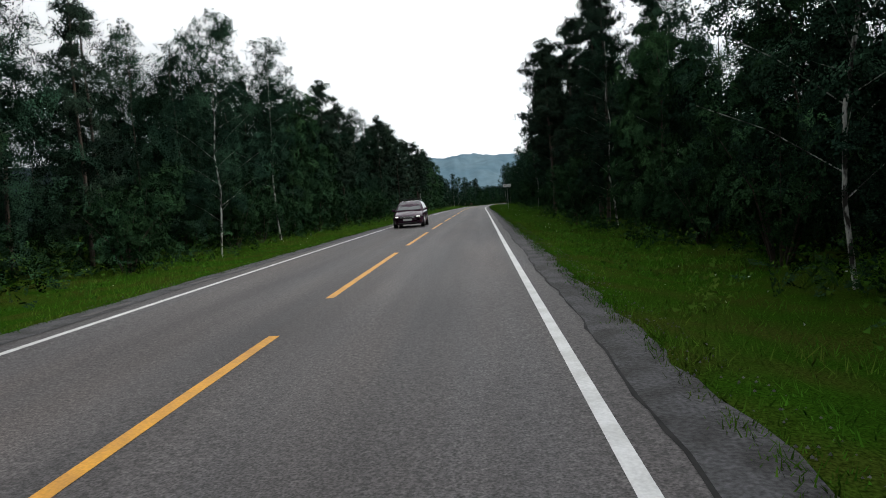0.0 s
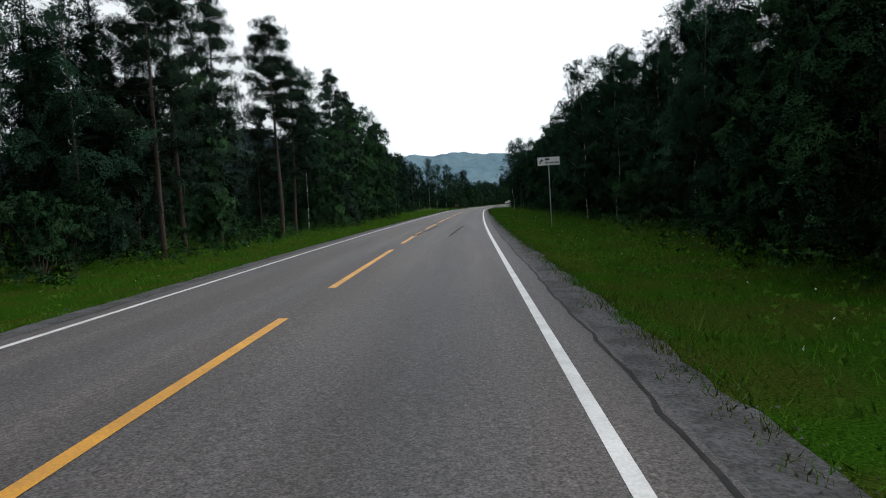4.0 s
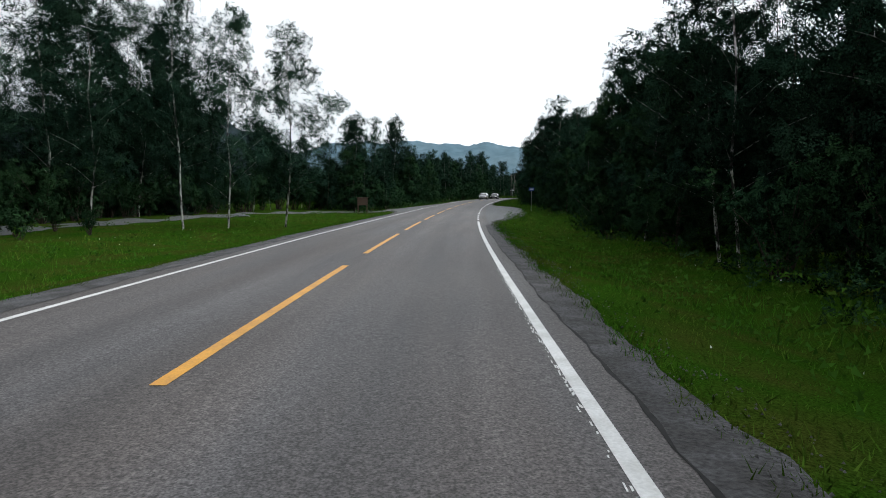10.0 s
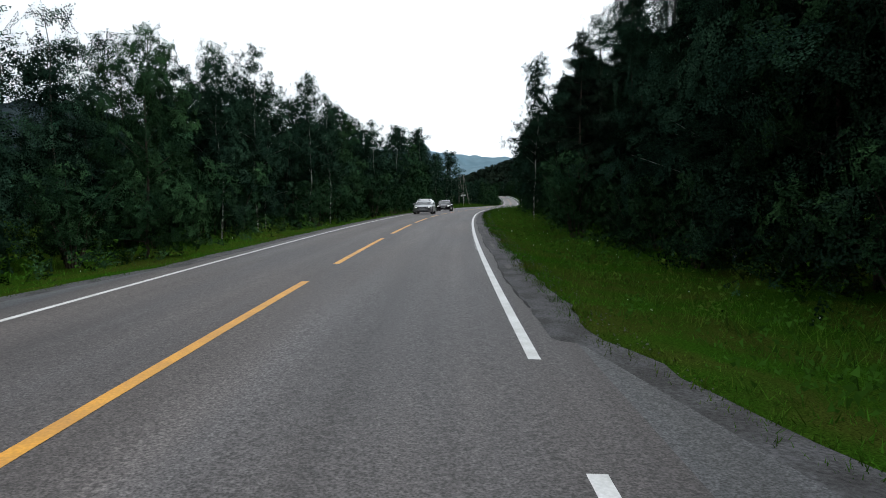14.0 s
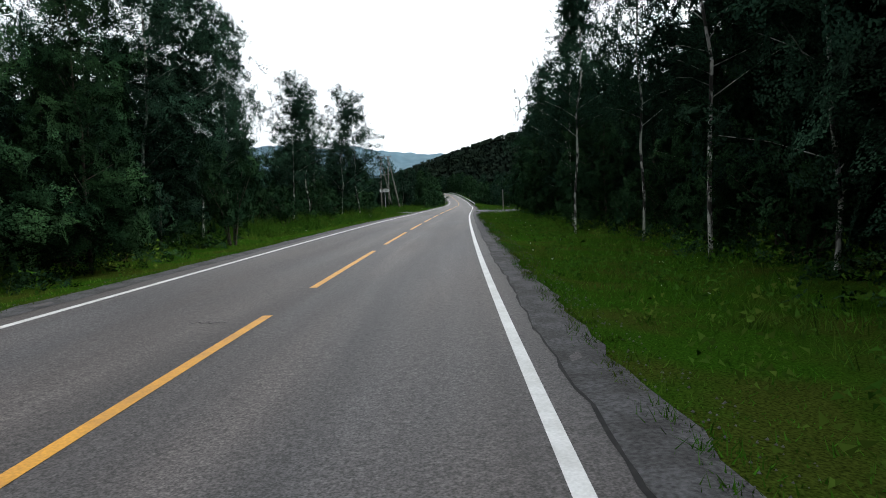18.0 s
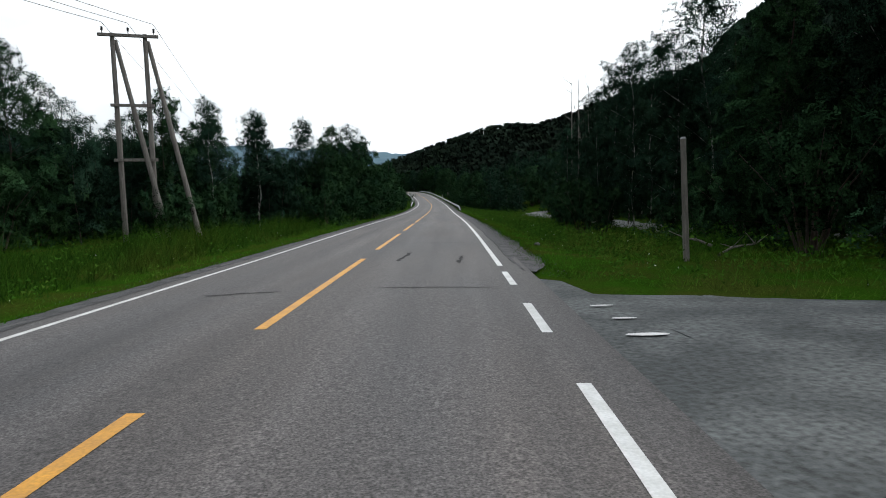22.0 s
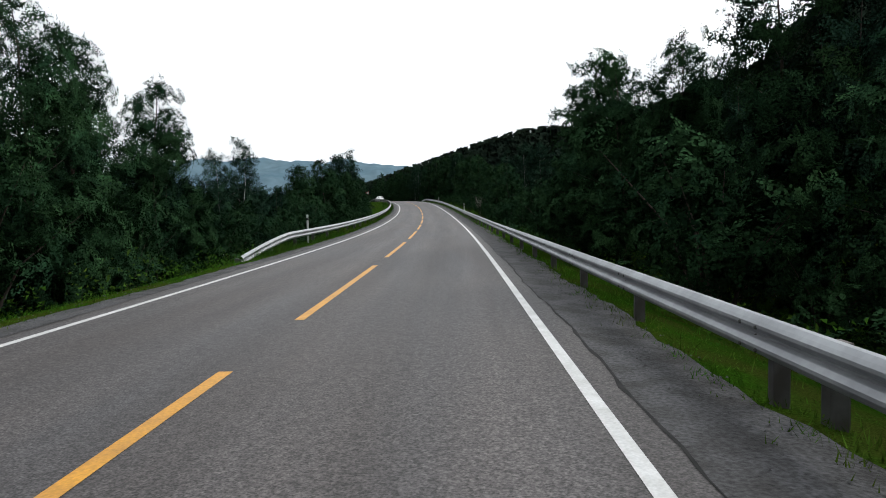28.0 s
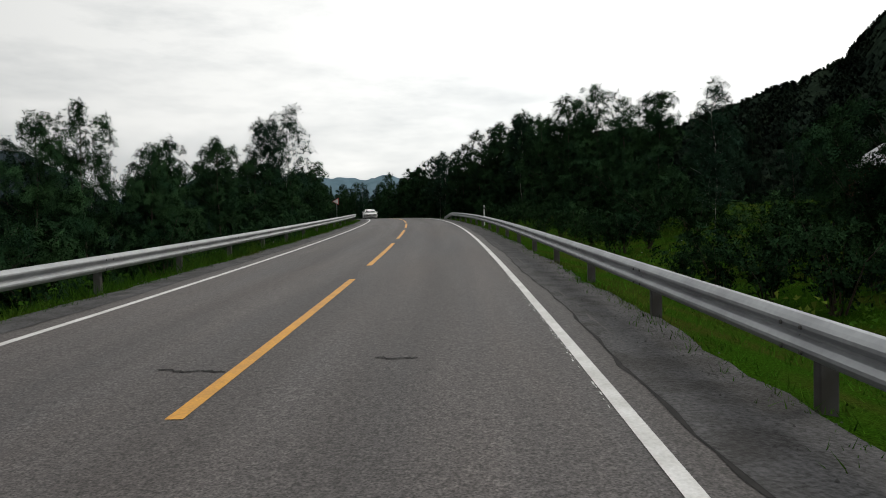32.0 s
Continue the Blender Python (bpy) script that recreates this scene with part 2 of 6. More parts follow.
M_ROAD = asphalt("worn_asphalt", (0.062, 0.0585, 0.060), (0.069, 0.0605, 0.058), True)
M_BAY = asphalt("side_asphalt", (0.050, 0.053, 0.058), (0.057, 0.058, 0.059), False)
M_JUNCTION = material("patched_junction_asphalt", (0.034, 0.039, 0.040), 0.9, other=(0.078, 0.084, 0.085), scale=0.8, low=0.42, high=0.64, fine=14, fine_amount=0.6, bump=1.0, bump_scale=12)
M_TAR = material("tar", (0.010, 0.010, 0.0105), 0.85, other=(0.022, 0.021, 0.021), scale=6, spec=0.2)
M_YELLOW = material("yellow_paint", (0.60, 0.285, 0.022), 0.6, other=(0.46, 0.22, 0.03), scale=3, fine=40, fine_amount=0.18)
M_WHITE = material("white_road_paint", (0.62, 0.62, 0.62), 0.6, other=(0.48, 0.48, 0.47), scale=3, fine=40, fine_amount=0.12)
M_GRAVEL = material("shoulder_gravel", (0.056, 0.056, 0.059), 0.95, other=(0.024, 0.023, 0.023), scale=2.2, low=0.40, high=0.62, fine=26, fine_amount=0.6, bump=0.8, bump_scale=30)
M_GRAVELROAD = material("gravel_road", (0.098, 0.101, 0.107), 0.95, other=(0.066, 0.066, 0.068), scale=0.8, fine=18, fine_amount=0.3, bump=0.6, bump_scale=22)
M_GROUND = material("forest_floor_and_turf", (0.018, 0.049, 0.004), 1.0, other=(0.030, 0.042, 0.007), scale=0.6, low=0.42, high=0.62, fine=38, fine_amount=0.6, bump=1.0, bump_scale=30, spec=0.0)
M_GRASS = material("grass_blades", (0.025, 0.074, 0.006), 0.85, other=(0.046, 0.064, 0.010), scale=0.45, low=0.45, high=0.66, island=0.5, spec=0.0)
M_WEED = material("verge_herbs", (0.019, 0.049, 0.006), 0.85, other=(0.050, 0.068, 0.011), scale=0.3, low=0.5, high=0.75, island=0.5, spec=0.0)
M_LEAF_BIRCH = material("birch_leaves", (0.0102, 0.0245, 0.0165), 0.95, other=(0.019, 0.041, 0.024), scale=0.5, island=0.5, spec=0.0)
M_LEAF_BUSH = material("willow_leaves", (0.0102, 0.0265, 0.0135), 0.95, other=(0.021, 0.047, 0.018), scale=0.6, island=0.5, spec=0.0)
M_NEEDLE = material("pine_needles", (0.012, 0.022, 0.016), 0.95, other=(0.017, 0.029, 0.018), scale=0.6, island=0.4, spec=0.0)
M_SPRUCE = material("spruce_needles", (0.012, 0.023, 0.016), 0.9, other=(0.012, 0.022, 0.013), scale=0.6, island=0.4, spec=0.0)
for m_, per_, cov_ in ((M_LEAF_BIRCH, 17.0, 0.45), (M_LEAF_BUSH, 19.0, 0.50), (M_NEEDLE, 18.0, 0.46), (M_SPRUCE, 18.0, 0.48)):
    foliage(m_, per_, cov_)
M_BARK_BIRCH = material("birch_bark", (0.40, 0.39, 0.37), 0.85, other=(0.022, 0.020, 0.018), scale=2.2, low=0.46, high=0.53, fine=14, fine_amount=0.2, stretch=(3, 3, 1.2), bump=0.4)
M_BARK = material("conifer_bark", (0.032, 0.025, 0.021), 0.95, other=(0.048, 0.030, 0.021), scale=2.0, fine=12, fine_amount=0.4, stretch=(4, 4, 1), bump=0.8)
M_DEADWOOD = material("grey_dead_wood", (0.22, 0.20, 0.18), 0.95, other=(0.12, 0.11, 0.10), scale=3, fine=20, stretch=(4, 4, 0.6))
M_POLE = material("weathered_pole_wood", (0.19, 0.175, 0.16), 0.9, other=(0.11, 0.10, 0.09), scale=3, fine=25, stretch=(5, 5, 0.4), bump=0.4)
M_GALV = material("galvanised_steel", (0.36, 0.375, 0.39), 0.55, 0.5, other=(0.27, 0.28, 0.295), scale=1.5, fine=12, fine_amount=0.1)
M_POSTMETAL = material("dull_post_steel", (0.10, 0.10, 0.10), 0.7, 0.2, other=(0.06, 0.055, 0.05), scale=4)
M_SIGNWHITE = material("white_sign_face", (0.62, 0.63, 0.63), 0.45, other=(0.54, 0.55, 0.55), scale=3)
M_SIGNBLACK = material("black_sign_print", (0.015, 0.015, 0.016), 0.5)
M_SIGNBLUE = material("blue_sign_face", (0.02, 0.07, 0.30), 0.4)
M_SIGNRED = material("red_sign_border", (0.45, 0.02, 0.02), 0.4)
M_SIGNGREY = material("grey_sign_back", (0.33, 0.34, 0.35), 0.5, 0.4)
M_ROCK = material("grey_rock", (0.10, 0.10, 0.095), 0.95, other=(0.05, 0.05, 0.045), scale=3, fine=20, bump=0.8)
M_BROWN = material("brown_stained_wood", (0.05, 0.028, 0.018), 0.8, other=(0.07, 0.04, 0.025), scale=4, stretch=(1, 1, 6))
M_REDWALL = material("red_house_paint", (0.16, 0.022, 0.016), 0.75, other=(0.12, 0.018, 0.014), scale=2, fine=9, fine_amount=0.15)
M_WHITEWOOD = material("white_painted_wood", (0.72, 0.72, 0.70), 0.6, other=(0.6, 0.6, 0.58), scale=4)
M_ROOF = material("grey_sheet_roof", (0.24, 0.25, 0.27), 0.5, 0.3, other=(0.17, 0.18, 0.19), scale=2)
M_WINDOW = material("dark_window_glass", (0.012, 0.014, 0.016), 0.06)
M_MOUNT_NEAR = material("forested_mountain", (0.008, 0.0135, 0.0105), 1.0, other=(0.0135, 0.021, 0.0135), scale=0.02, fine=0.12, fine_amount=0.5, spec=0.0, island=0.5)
# distance haze is mixed into this pale blue base colour
M_MOUNT_FAR = material("haze_tinted_mountain", (0.10, 0.16, 0.20), 1.0, other=(0.125, 0.185, 0.22), scale=0.004, fine=0.02, fine_amount=0.12, spec=0.0)
# dark woodland colour shifted to blue-grey to stand in for haze
M_MOUNT_MID = material("haze_tinted_wooded_hill", (0.019, 0.028, 0.034), 1.0, other=(0.026, 0.036, 0.040), scale=0.01, fine=0.06, fine_amount=0.25, spec=0.0)
M_CAR_PLUM = material("plum_car_paint", (0.030, 0.008, 0.022), 0.22, 0.3, other=(0.036, 0.010, 0.026), scale=2)
M_CAR_GREY = material("silver_grey_car_paint", (0.26, 0.27, 0.28), 0.28, 0.6, other=(0.29, 0.30, 0.31), scale=2)
M_CAR_BLACK = material("black_car_paint", (0.010, 0.011, 0.013), 0.2, 0.2, other=(0.013, 0.014, 0.016), scale=2)
M_CAR_WHITE = material("white_car_paint", (0.7, 0.7, 0.7), 0.3, other=(0.66, 0.66, 0.66), scale=2)
M_TYRE = material("tyre_rubber", (0.012, 0.012, 0.012), 0.85, other=(0.02, 0.02, 0.02), scale=8)
M_RIM = material("alloy_rim", (0.38, 0.39, 0.40), 0.35, 0.8)
M_PLASTIC = material("black_plastic", (0.012, 0.012, 0.013), 0.6)
M_CHROME = material("chrome_trim", (0.7, 0.71, 0.72), 0.15, 1.0)
M_CARGLASS = material("tinted_car_glass", (0.05, 0.058, 0.062), 0.05, spec=0.8)
M_PLATE = material("pale_number_plate", (0.5, 0.5, 0.49), 0.5)
M_LAMP = bpy.data.materials.new("lit_headlamp")
M_LAMP.use_nodes = True
M_LAMP.node_tree.nodes["Principled BSDF"].inputs["Base Color"].default_value = (0.9, 0.9, 0.9, 1)
M_LAMP.node_tree.nodes["Principled BSDF"].inputs["Emission Color"].default_value = (1, 0.98, 0.94, 1)
M_LAMP.node_tree.nodes["Principled BSDF"].inputs["Emission Strength"].default_value = 2.0
M_WIRE = material("wire", (0.03, 0.03, 0.03), 0.6, 0.5)


# ---- the road's line ----
NODE = S_ORIGIN - 15.0 + 15.0 * np.arange(len(BEND))
FINE = np.arange(-90.0, 1000.0, 1.0)
_bend = np.interp(FINE, NODE, np.array(BEND) / 1000)
_bend[FINE > 800] = 0.004
_head = np.cumsum(_bend)
_head -= np.interp(S_ORIGIN, FINE, _head)
_rise = np.interp(FINE, NODE, np.array(RISE) / 100)
_rise[FINE > 780] = 0.0
_x, _y, _z = np.cumsum(-np.sin(_head)), np.cumsum(np.cos(_head)), np.cumsum(_rise)
_x, _y, _z = [q - np.interp(S_ORIGIN, FINE, q) for q in (_x, _y, _z)]
_fall = np.interp(FINE, NODE, np.array(FALL) / 100)


def heading(s):
    return float(np.interp(s, FINE, _head))


def plan(s, d):
    """World x, y of the place s metres along the road and d metres to the right of its middle."""
    h = np.interp(s, FINE, _head)
    return np.interp(s, FINE, _x) + d * np.cos(h), np.interp(s, FINE, _y) + d * np.sin(h)


def surface(s, d):
    """Height of the road's surface, carried on sideways."""
    return np.interp(s, FINE, _z) - np.interp(s, FINE, _fall) * np.minimum(np.abs(d), 3.9)


BAY_R = ([246, 252, 259, 267, 276, 285, 290, 296, 302, 306], [3.9, 4.1, 5.4, 6.6, 7.4, 7.7, 7.5, 6.6, 4.6, 3.9])
BAY_L = ([270, 274, 277, 282, 290, 300, 306, 314], [3.9, 4.5, 5.3, 5.7, 5.7, 5.2, 4.6, 3.9])


def bay_edge(s, right=True):
    t = BAY_R if right else BAY_L
    return np.interp(s, t[0], t[1], left=3.9, right=3.9)


OUT_R = ([-20, 10, 40, 70, 155, 175, 197, 245, 348, 370, 434, 452, 464, 490, 545, 575, 610, 690], [4.15, 4.15, 4.3, 4.45, 4.4, 4.3, 4.15, 4.2, 4.12, 4.08, 4.25, 4.3, 4.85, 4.45, 4.68, 4.6, 4.6, 4.65])
OUT_L = ([-20, 15, 75, 160, 200, 260, 350, 440, 550, 620, 650, 690], [4.18, 4.18, 4.0, 4.02, 4.25, 4.2, 4.05, 4.02, 4.02, 4.0, 4.25, 4.3])


def shoulder_out(s, right=True):
    """Where the gravel ends and the grass begins, from the road's middle."""
    t = OUT_R if right else OUT_L
    e = bay_edge(s, right)
    return np.where(e > 3.95, e + 0.4, np.interp(s, t[0], t[1]))


V_R = ([3.9, 4.6, 5.6, 7.0, 8.5, 11, 16, 30, 60, 90], [0.0, -0.06, -0.26, -0.55, -0.55, -0.35, -0.2, 0.2, 0.0, -6])
V_R_FLAT = ([3.9, 4.6, 5.6, 7.0, 8.5, 11, 16, 30, 60, 90], [0.0, -0.06, -0.18, -0.25, -0.22, -0.1, 0.0, 0.3, 0.0, -6])
V_R_END = ([3.9, 4.8, 5.6, 7.0, 8.5, 11, 16, 30, 60, 90], [0.0, -0.06, -0.3, -0.8, -0.9, -0.6, 0.3, 2.0, 6.0, 12])
V_R_TRACK = ([3.9, 4.6, 5.6, 7.0, 8.5, 11, 16, 22, 30, 60, 90], [0.0, -0.06, -0.25, -0.5, -0.75, -1.0, -1.0, -0.8, -0.2, 3, 8])
V_L = ([3.9, 4.6, 5.6, 7.0, 8.5, 11, 16, 30, 60, 90], [0.0, -0.06, -0.2, -0.25, -0.2, -0.1, 0.0, 0.0, 0.0, -6])
V_L_END = ([3.9, 4.8, 5.6, 7.0, 8.5, 11, 16, 30, 60, 90], [0.0, -0.06, -0.3, -0.9, -1.5, -2.2, -2.8, -3.5, -4, -8])


def ground_z(s, d):
    s, d = np.broadcast_arrays(np.asarray(s, float), np.asarray(d, float))
    a = np.abs(d)
    flat = np.clip((s - 55) / 25, 0, 1) * np.clip((215 - s) / 20, 0, 1) + np.clip((s - 330) / 20, 0, 1)
    flat = np.clip(flat, 0, 1)
    end_r = np.clip((s - 560) / 40, 0, 1) * np.clip((735 - s) / 40, 0.25, 1)
    end_l = np.clip((s - 585) / 50, 0, 1)
    right = (np.interp(a, *V_R) * (1 - flat) + np.interp(a, *V_R_FLAT) * flat) * (1 - end_r) + np.interp(a, *V_R_END) * end_r
    track = np.clip((s - 494) / 14, 0, 1) * np.clip((604 - s) / 14, 0, 1)
    right = right * (1 - track) + np.interp(a, *V_R_TRACK) * track
    left = np.interp(a, *V_L) * (1 - end_l) + np.interp(a, *V_L_END) * end_l
    prof = np.where(d > 0, right, left)
    edge = np.where(d > 0, bay_edge(s, True), bay_edge(s, False))
    push = np.clip((a - edge) / 2.0, 0, 1)
    prof = np.where(edge > 3.95, np.where(a < edge + 0.1, -0.04, -0.04 + (prof + 0.04) * push), prof)
    near = np.clip(1 - (np.abs(s - 478.0) - np.interp(a, [4, 4.5, 5.5, 6.8, 8, 11, 14, 30], [9.5, 8.8, 7.7, 6.2, 5.4, 3.4, 2.7, 2.4])) / 4, 0, 1) * (d > 0) * np.clip((26 - a) / 10, 0, 1)
    drive = np.clip(1 - (np.abs(s - 476.4) - np.interp(a, [4, 5.5, 7, 15], [3.2, 2.1, 1.4, 1.3])) / 3, 0, 1) * (d < 0) * np.clip((20 - a) / 8, 0, 1)
    near = np.maximum(near, drive)
    prof = prof * (1 - near) - 0.11 * near
    lumps = 0.09 * np.sin(s * 0.9 + d * 1.3) * np.sin(d * 0.8 - s * 0.31) * np.clip((a - 5.2) / 3, 0, 1) * (1 - near)
    base = np.where(a <= 3.85, -0.12, prof + lumps)
    return surface(s, d) + base


def on_ground(s, d, dz=0.0):
    x, y = plan(s, d)
    return Vector((float(x), float(y), float(ground_z(s, d)) + dz))


# ---- mesh helpers ----
def mesh_of(name, verts, faces, mats, smooth=False, uvs=None, slots=None, normals=None):
    me = bpy.data.meshes.new(name)
    verts = np.asarray(verts, np.float32)
    if isinstance(faces, np.ndarray):
        k = faces.shape[1]
        me.vertices.add(len(verts))
        me.vertices.foreach_set("co", verts.ravel())
        me.loops.add(faces.size)
        me.loops.foreach_set("vertex_index", faces.astype(np.int32).ravel())
        me.polygons.add(len(faces))
        me.polygons.foreach_set("loop_start", np.arange(0, faces.size, k, dtype=np.int32))
        me.update(calc_edges=True)
    else:
        me.from_pydata([tuple(v) for v in verts.tolist()], [], faces)
        me.update()
    for m in (mats if isinstance(mats, (list, tuple)) else [mats]):
        me.materials.append(m)
    if slots is not None:
        me.polygons.foreach_set("material_index", np.asarray(slots, np.int32))
    if smooth:
        me.polygons.foreach_set("use_smooth", np.ones(len(me.polygons), bool))
    if normals is not None:
        me.polygons.foreach_set("use_smooth", np.ones(len(me.polygons), bool))
        me.normals_split_custom_set_from_vertices(np.asarray(normals, np.float32))
    if uvs is not None:
        layer = me.uv_layers.new(name="plan")
        idx = np.empty(len(me.loops), np.int32)
        me.loops.foreach_get("vertex_index", idx)
        layer.data.foreach_set("uv", np.asarray(uvs, np.float32)[idx].ravel())
    return me


def part(name, data, mat, parent, label=""):
    """Links a bmesh (or a ready mesh) as one object under a thing or a part."""
    if isinstance(data, bmesh.types.BMesh):
        me = bpy.data.meshes.new(name)
        data.to_mesh(me)
        data.free()
        me.materials.append(mat)
    else:
        me = data
    ob = new(name, me)
    ob.parent = parent
    if label:
        ob["label"] = label
    return ob


def empty(name, m=None):
    ob = new(name)
    ob.empty_display_size = 0.2
    if m is not None:
        ob.matrix_basis = m
    return ob


def box(bm, size, at=(0, 0, 0), rot=None, bevel=0.0):
    r = bmesh.ops.create_cube(bm, size=1.0)
    vs = r["verts"]
    bmesh.ops.scale(bm, vec=size, verts=vs)
    if bevel:
        es = list({e for v in vs for e in v.link_edges})
        rb = bmesh.ops.bevel(bm, geom=es, offset=bevel, segments=2, affect="EDGES", profile=0.5)
        vs = list({v for f in rb["faces"] for v in f.verts} | {v for v in vs if v.is_valid})
    if rot is not None:
        bmesh.ops.rotate(bm, cent=(0, 0, 0), matrix=rot, verts=vs)
    bmesh.ops.translate(bm, vec=at, verts=vs)
    return vs


def rod(bm, a, b, r1, r2=None, seg=10):
    a, b = Vector(a), Vector(b)
    v = b - a
    m = Matrix.Translation((a + b) / 2) @ v.to_track_quat("Z", "Y").to_matrix().to_4x4()
    return bmesh.ops.create_cone(bm, cap_ends=True, segments=seg, radius1=r1, radius2=r1 if r2 is None else r2, depth=v.length, matrix=m)["verts"]


def ribbon(name, ss, ds, zf, mat, lift=0.0):
    """A strip mesh: for every s in ss a row of vertices at the offsets ds (an array, or a function of s)."""
    verts, uvs, w = [], [], None
    for s in ss:
        row = ds(s) if callable(ds) else ds
        w = len(row)
        for d in row:
            x, y = plan(s, d)
            verts.append((x, y, float(zf(s, d)) + lift))
            uvs.append((d, s))
    n = len(ss)
    i = np.arange((n - 1) * (w - 1))
    r, c = i // (w - 1), i % (w - 1)
    a = r * w + c
    faces = np.stack([a, a + 1, a + w + 1, a + w], 1)
    return mesh_of(name, verts, faces, mat, True, uvs)


# ---- ground, road, lay-bys ----
D_LINE = np.array([3.85, 4.25, 4.6, 5.1, 5.6, 6.3, 7.0, 7.8, 8.5, 9.7, 11, 13, 16, 22, 30, 45, 60, 75, 90, 140, 210])
D_ALL = np.concatenate([-D_LINE[::-1], [0.0], D_LINE])
S_ROWS = np.arange(-80, 960.1, 3.0)
gs, gd = np.meshgrid(S_ROWS, D_ALL, indexing="ij")
gx, gy = plan(gs, gd)
gz = ground_z(gs, gd)
fall_ = np.clip((np.abs(gd) - 90) / 110, 0, 1)      # the land falls away to the plain
gz = gz * (1 - fall_) + (-12.8) * fall_
verts = np.stack([gx, gy, gz], -1).reshape(-1, 3)
w = len(D_ALL)
i = np.arange((len(S_ROWS) - 1) * (w - 1))
a = (i // (w - 1)) * w + i % (w - 1)
faces = np.stack([a, a + 1, a + w + 1, a + w], 1)
# the same sheet goes on to the horizon, a little lower
cx, cy = float(np.interp(430, FINE, _x)), float(np.interp(430, FINE, _y))
ring_r = [0, 150, 300, 450, 600, 900, 1400, 2200, 3200, 4600]
NR = 48
rv = []
for r in ring_r:
    for k in range(NR):
        t = 2 * math.pi * k / NR
        rv.append((cx + r * math.cos(t), cy + r * math.sin(t), -12.0 - r * 0.004))
rf = []
for j in range(len(ring_r) - 1):
    for k in range(NR):
        p = j * NR + k
        q = j * NR + (k + 1) % NR
        rf.append((p, q, q + NR, p + NR))
faces = np.concatenate([faces, np.array(rf) + len(verts)])
verts = np.concatenate([verts, np.array(rv)])
tagged(new("ground", mesh_of("ground", verts, faces, M_GROUND, True)), "mossy forest floor and rough green turf beside the road", "ground", kind="structure")

road = tagged(new("road", ribbon("road", np.arange(-80, 940, 2.0), [-3.9, -3.8, -3.3, -2.2, -1.1, 0.0, 1.1, 2.2, 3.3, 3.8, 3.9], surface, M_ROAD)),
              "worn grey two-lane asphalt road with faint wheel tracks", "road", kind="structure")
LANE_L, LANE_R = EDGE_LEFT, EDGE_RIGHT


def strip(name, s0, s1, d0, d1, mat, lift, step=2.0, zf=surface):
    n = max(2, int((s1 - s0) / step) + 1)
    return ribbon(name, np.linspace(s0, s1, n), [d0, d1], zf, mat, lift)


# yellow centre dashes, 9 m long with 3 m gaps
for k in range(-5, 74):
    s0 = DASH_START + 12 * k
    o = part("centre_dash", strip("centre_dash", s0, s0 + 9.0, -0.07, 0.07, M_YELLOW, 0.005), None, road)
# white edge lines; broken ones past the lay-by and the junction
for s0, s1 in ((-80, 252.0), (305.0, 466.5), (488.5, 930)):
    part("edge_line", strip("edge_line", s0, s1, LANE_R - 0.062, LANE_R + 0.062, M_WHITE, 0.005), None, road)
part("edge_line", strip("edge_line", -80, 930, -LANE_L - 0.06, -LANE_L + 0.06, M_WHITE, 0.005), None, road)
for s0, s1 in ((254.4, 304), (468.5, 487.5)):
    s = s0
    while s < s1 - 1:
        part("edge_dash", strip("edge_dash", s, s + 2.1, LANE_R - 0.062, LANE_R + 0.062, M_WHITE, 0.005, 0.75), None, road)
        s += 4.17

def paint_flecks(s0, s1, seed):
    """Crumbled paint along the inner edge of the right-hand line."""
    rs = np.random.RandomState(seed)
    n = int((s1 - s0) * 16)
    s = rs.uniform(s0, s1, n)
    s = s[np.sin(s * 0.9) + np.sin(s * 0.31 + 2) > rs.uniform(-2.2, 0.8, len(s))]
    n = len(s)
    d = LANE_R - 0.066 - np.abs(rs.normal(0, 0.02, n))
    ln, wd = rs.uniform(0.01, 0.06, n), rs.uniform(0.003, 0.010, n)
    vs = []
    for a, b in ((-1, -1), (1, -0.6), (0.8, 1), (-0.9, 0.7)):
        x, y = plan(s + a * ln, d + b * wd)
        vs.append(np.stack([x, y, surface(s, d) + 0.005], -1))
    part("worn_paint", mesh_of("worn_paint", np.stack(vs, 1).reshape(-1, 3), np.arange(4 * n).reshape(-1, 4)[:, ::-1], M_WHITE), None, road)


for q, (s0, s1) in enumerate(((112, 226), (318, 385), (452, 466), (680, 725))):
    paint_flecks(s0, s1, q)


def crack(s, d0, d1, width, seed, along=False, length=0.0):
    rnd = random.Random(seed)
    pts = []
    n = 14
    for q in range(n + 1):
        if along:
            pts.append((s + length * q / n, d0 + (d1 - d0) * q / n + rnd.uniform(-0.03, 0.03)))
        else:
            pts.append((s + rnd.uniform(-0.07, 0.07), d0 + (d1 - d0) * q / n))
    vs, fs = [], []
    for q, (a1, b1) in enumerate(pts):
        ww = width * rnd.uniform(0.35, 1.0) * (0.3 if q in (0, n) else 1)
        for sg in (-1, 1):
            ps, pd = (a1, b1 + sg * ww / 2) if along else (a1 + sg * ww / 2, b1)
            x, y = plan(ps, pd)
            vs.append((x, y, float(surface(ps, pd)) + 0.008))
    for q in range(n):
        fs.append((2 * q, 2 * q + 1, 2 * q + 3, 2 * q + 2))
    part("tarred_crack", mesh_of("tarred_crack", vs, fs, M_TAR), None, road)


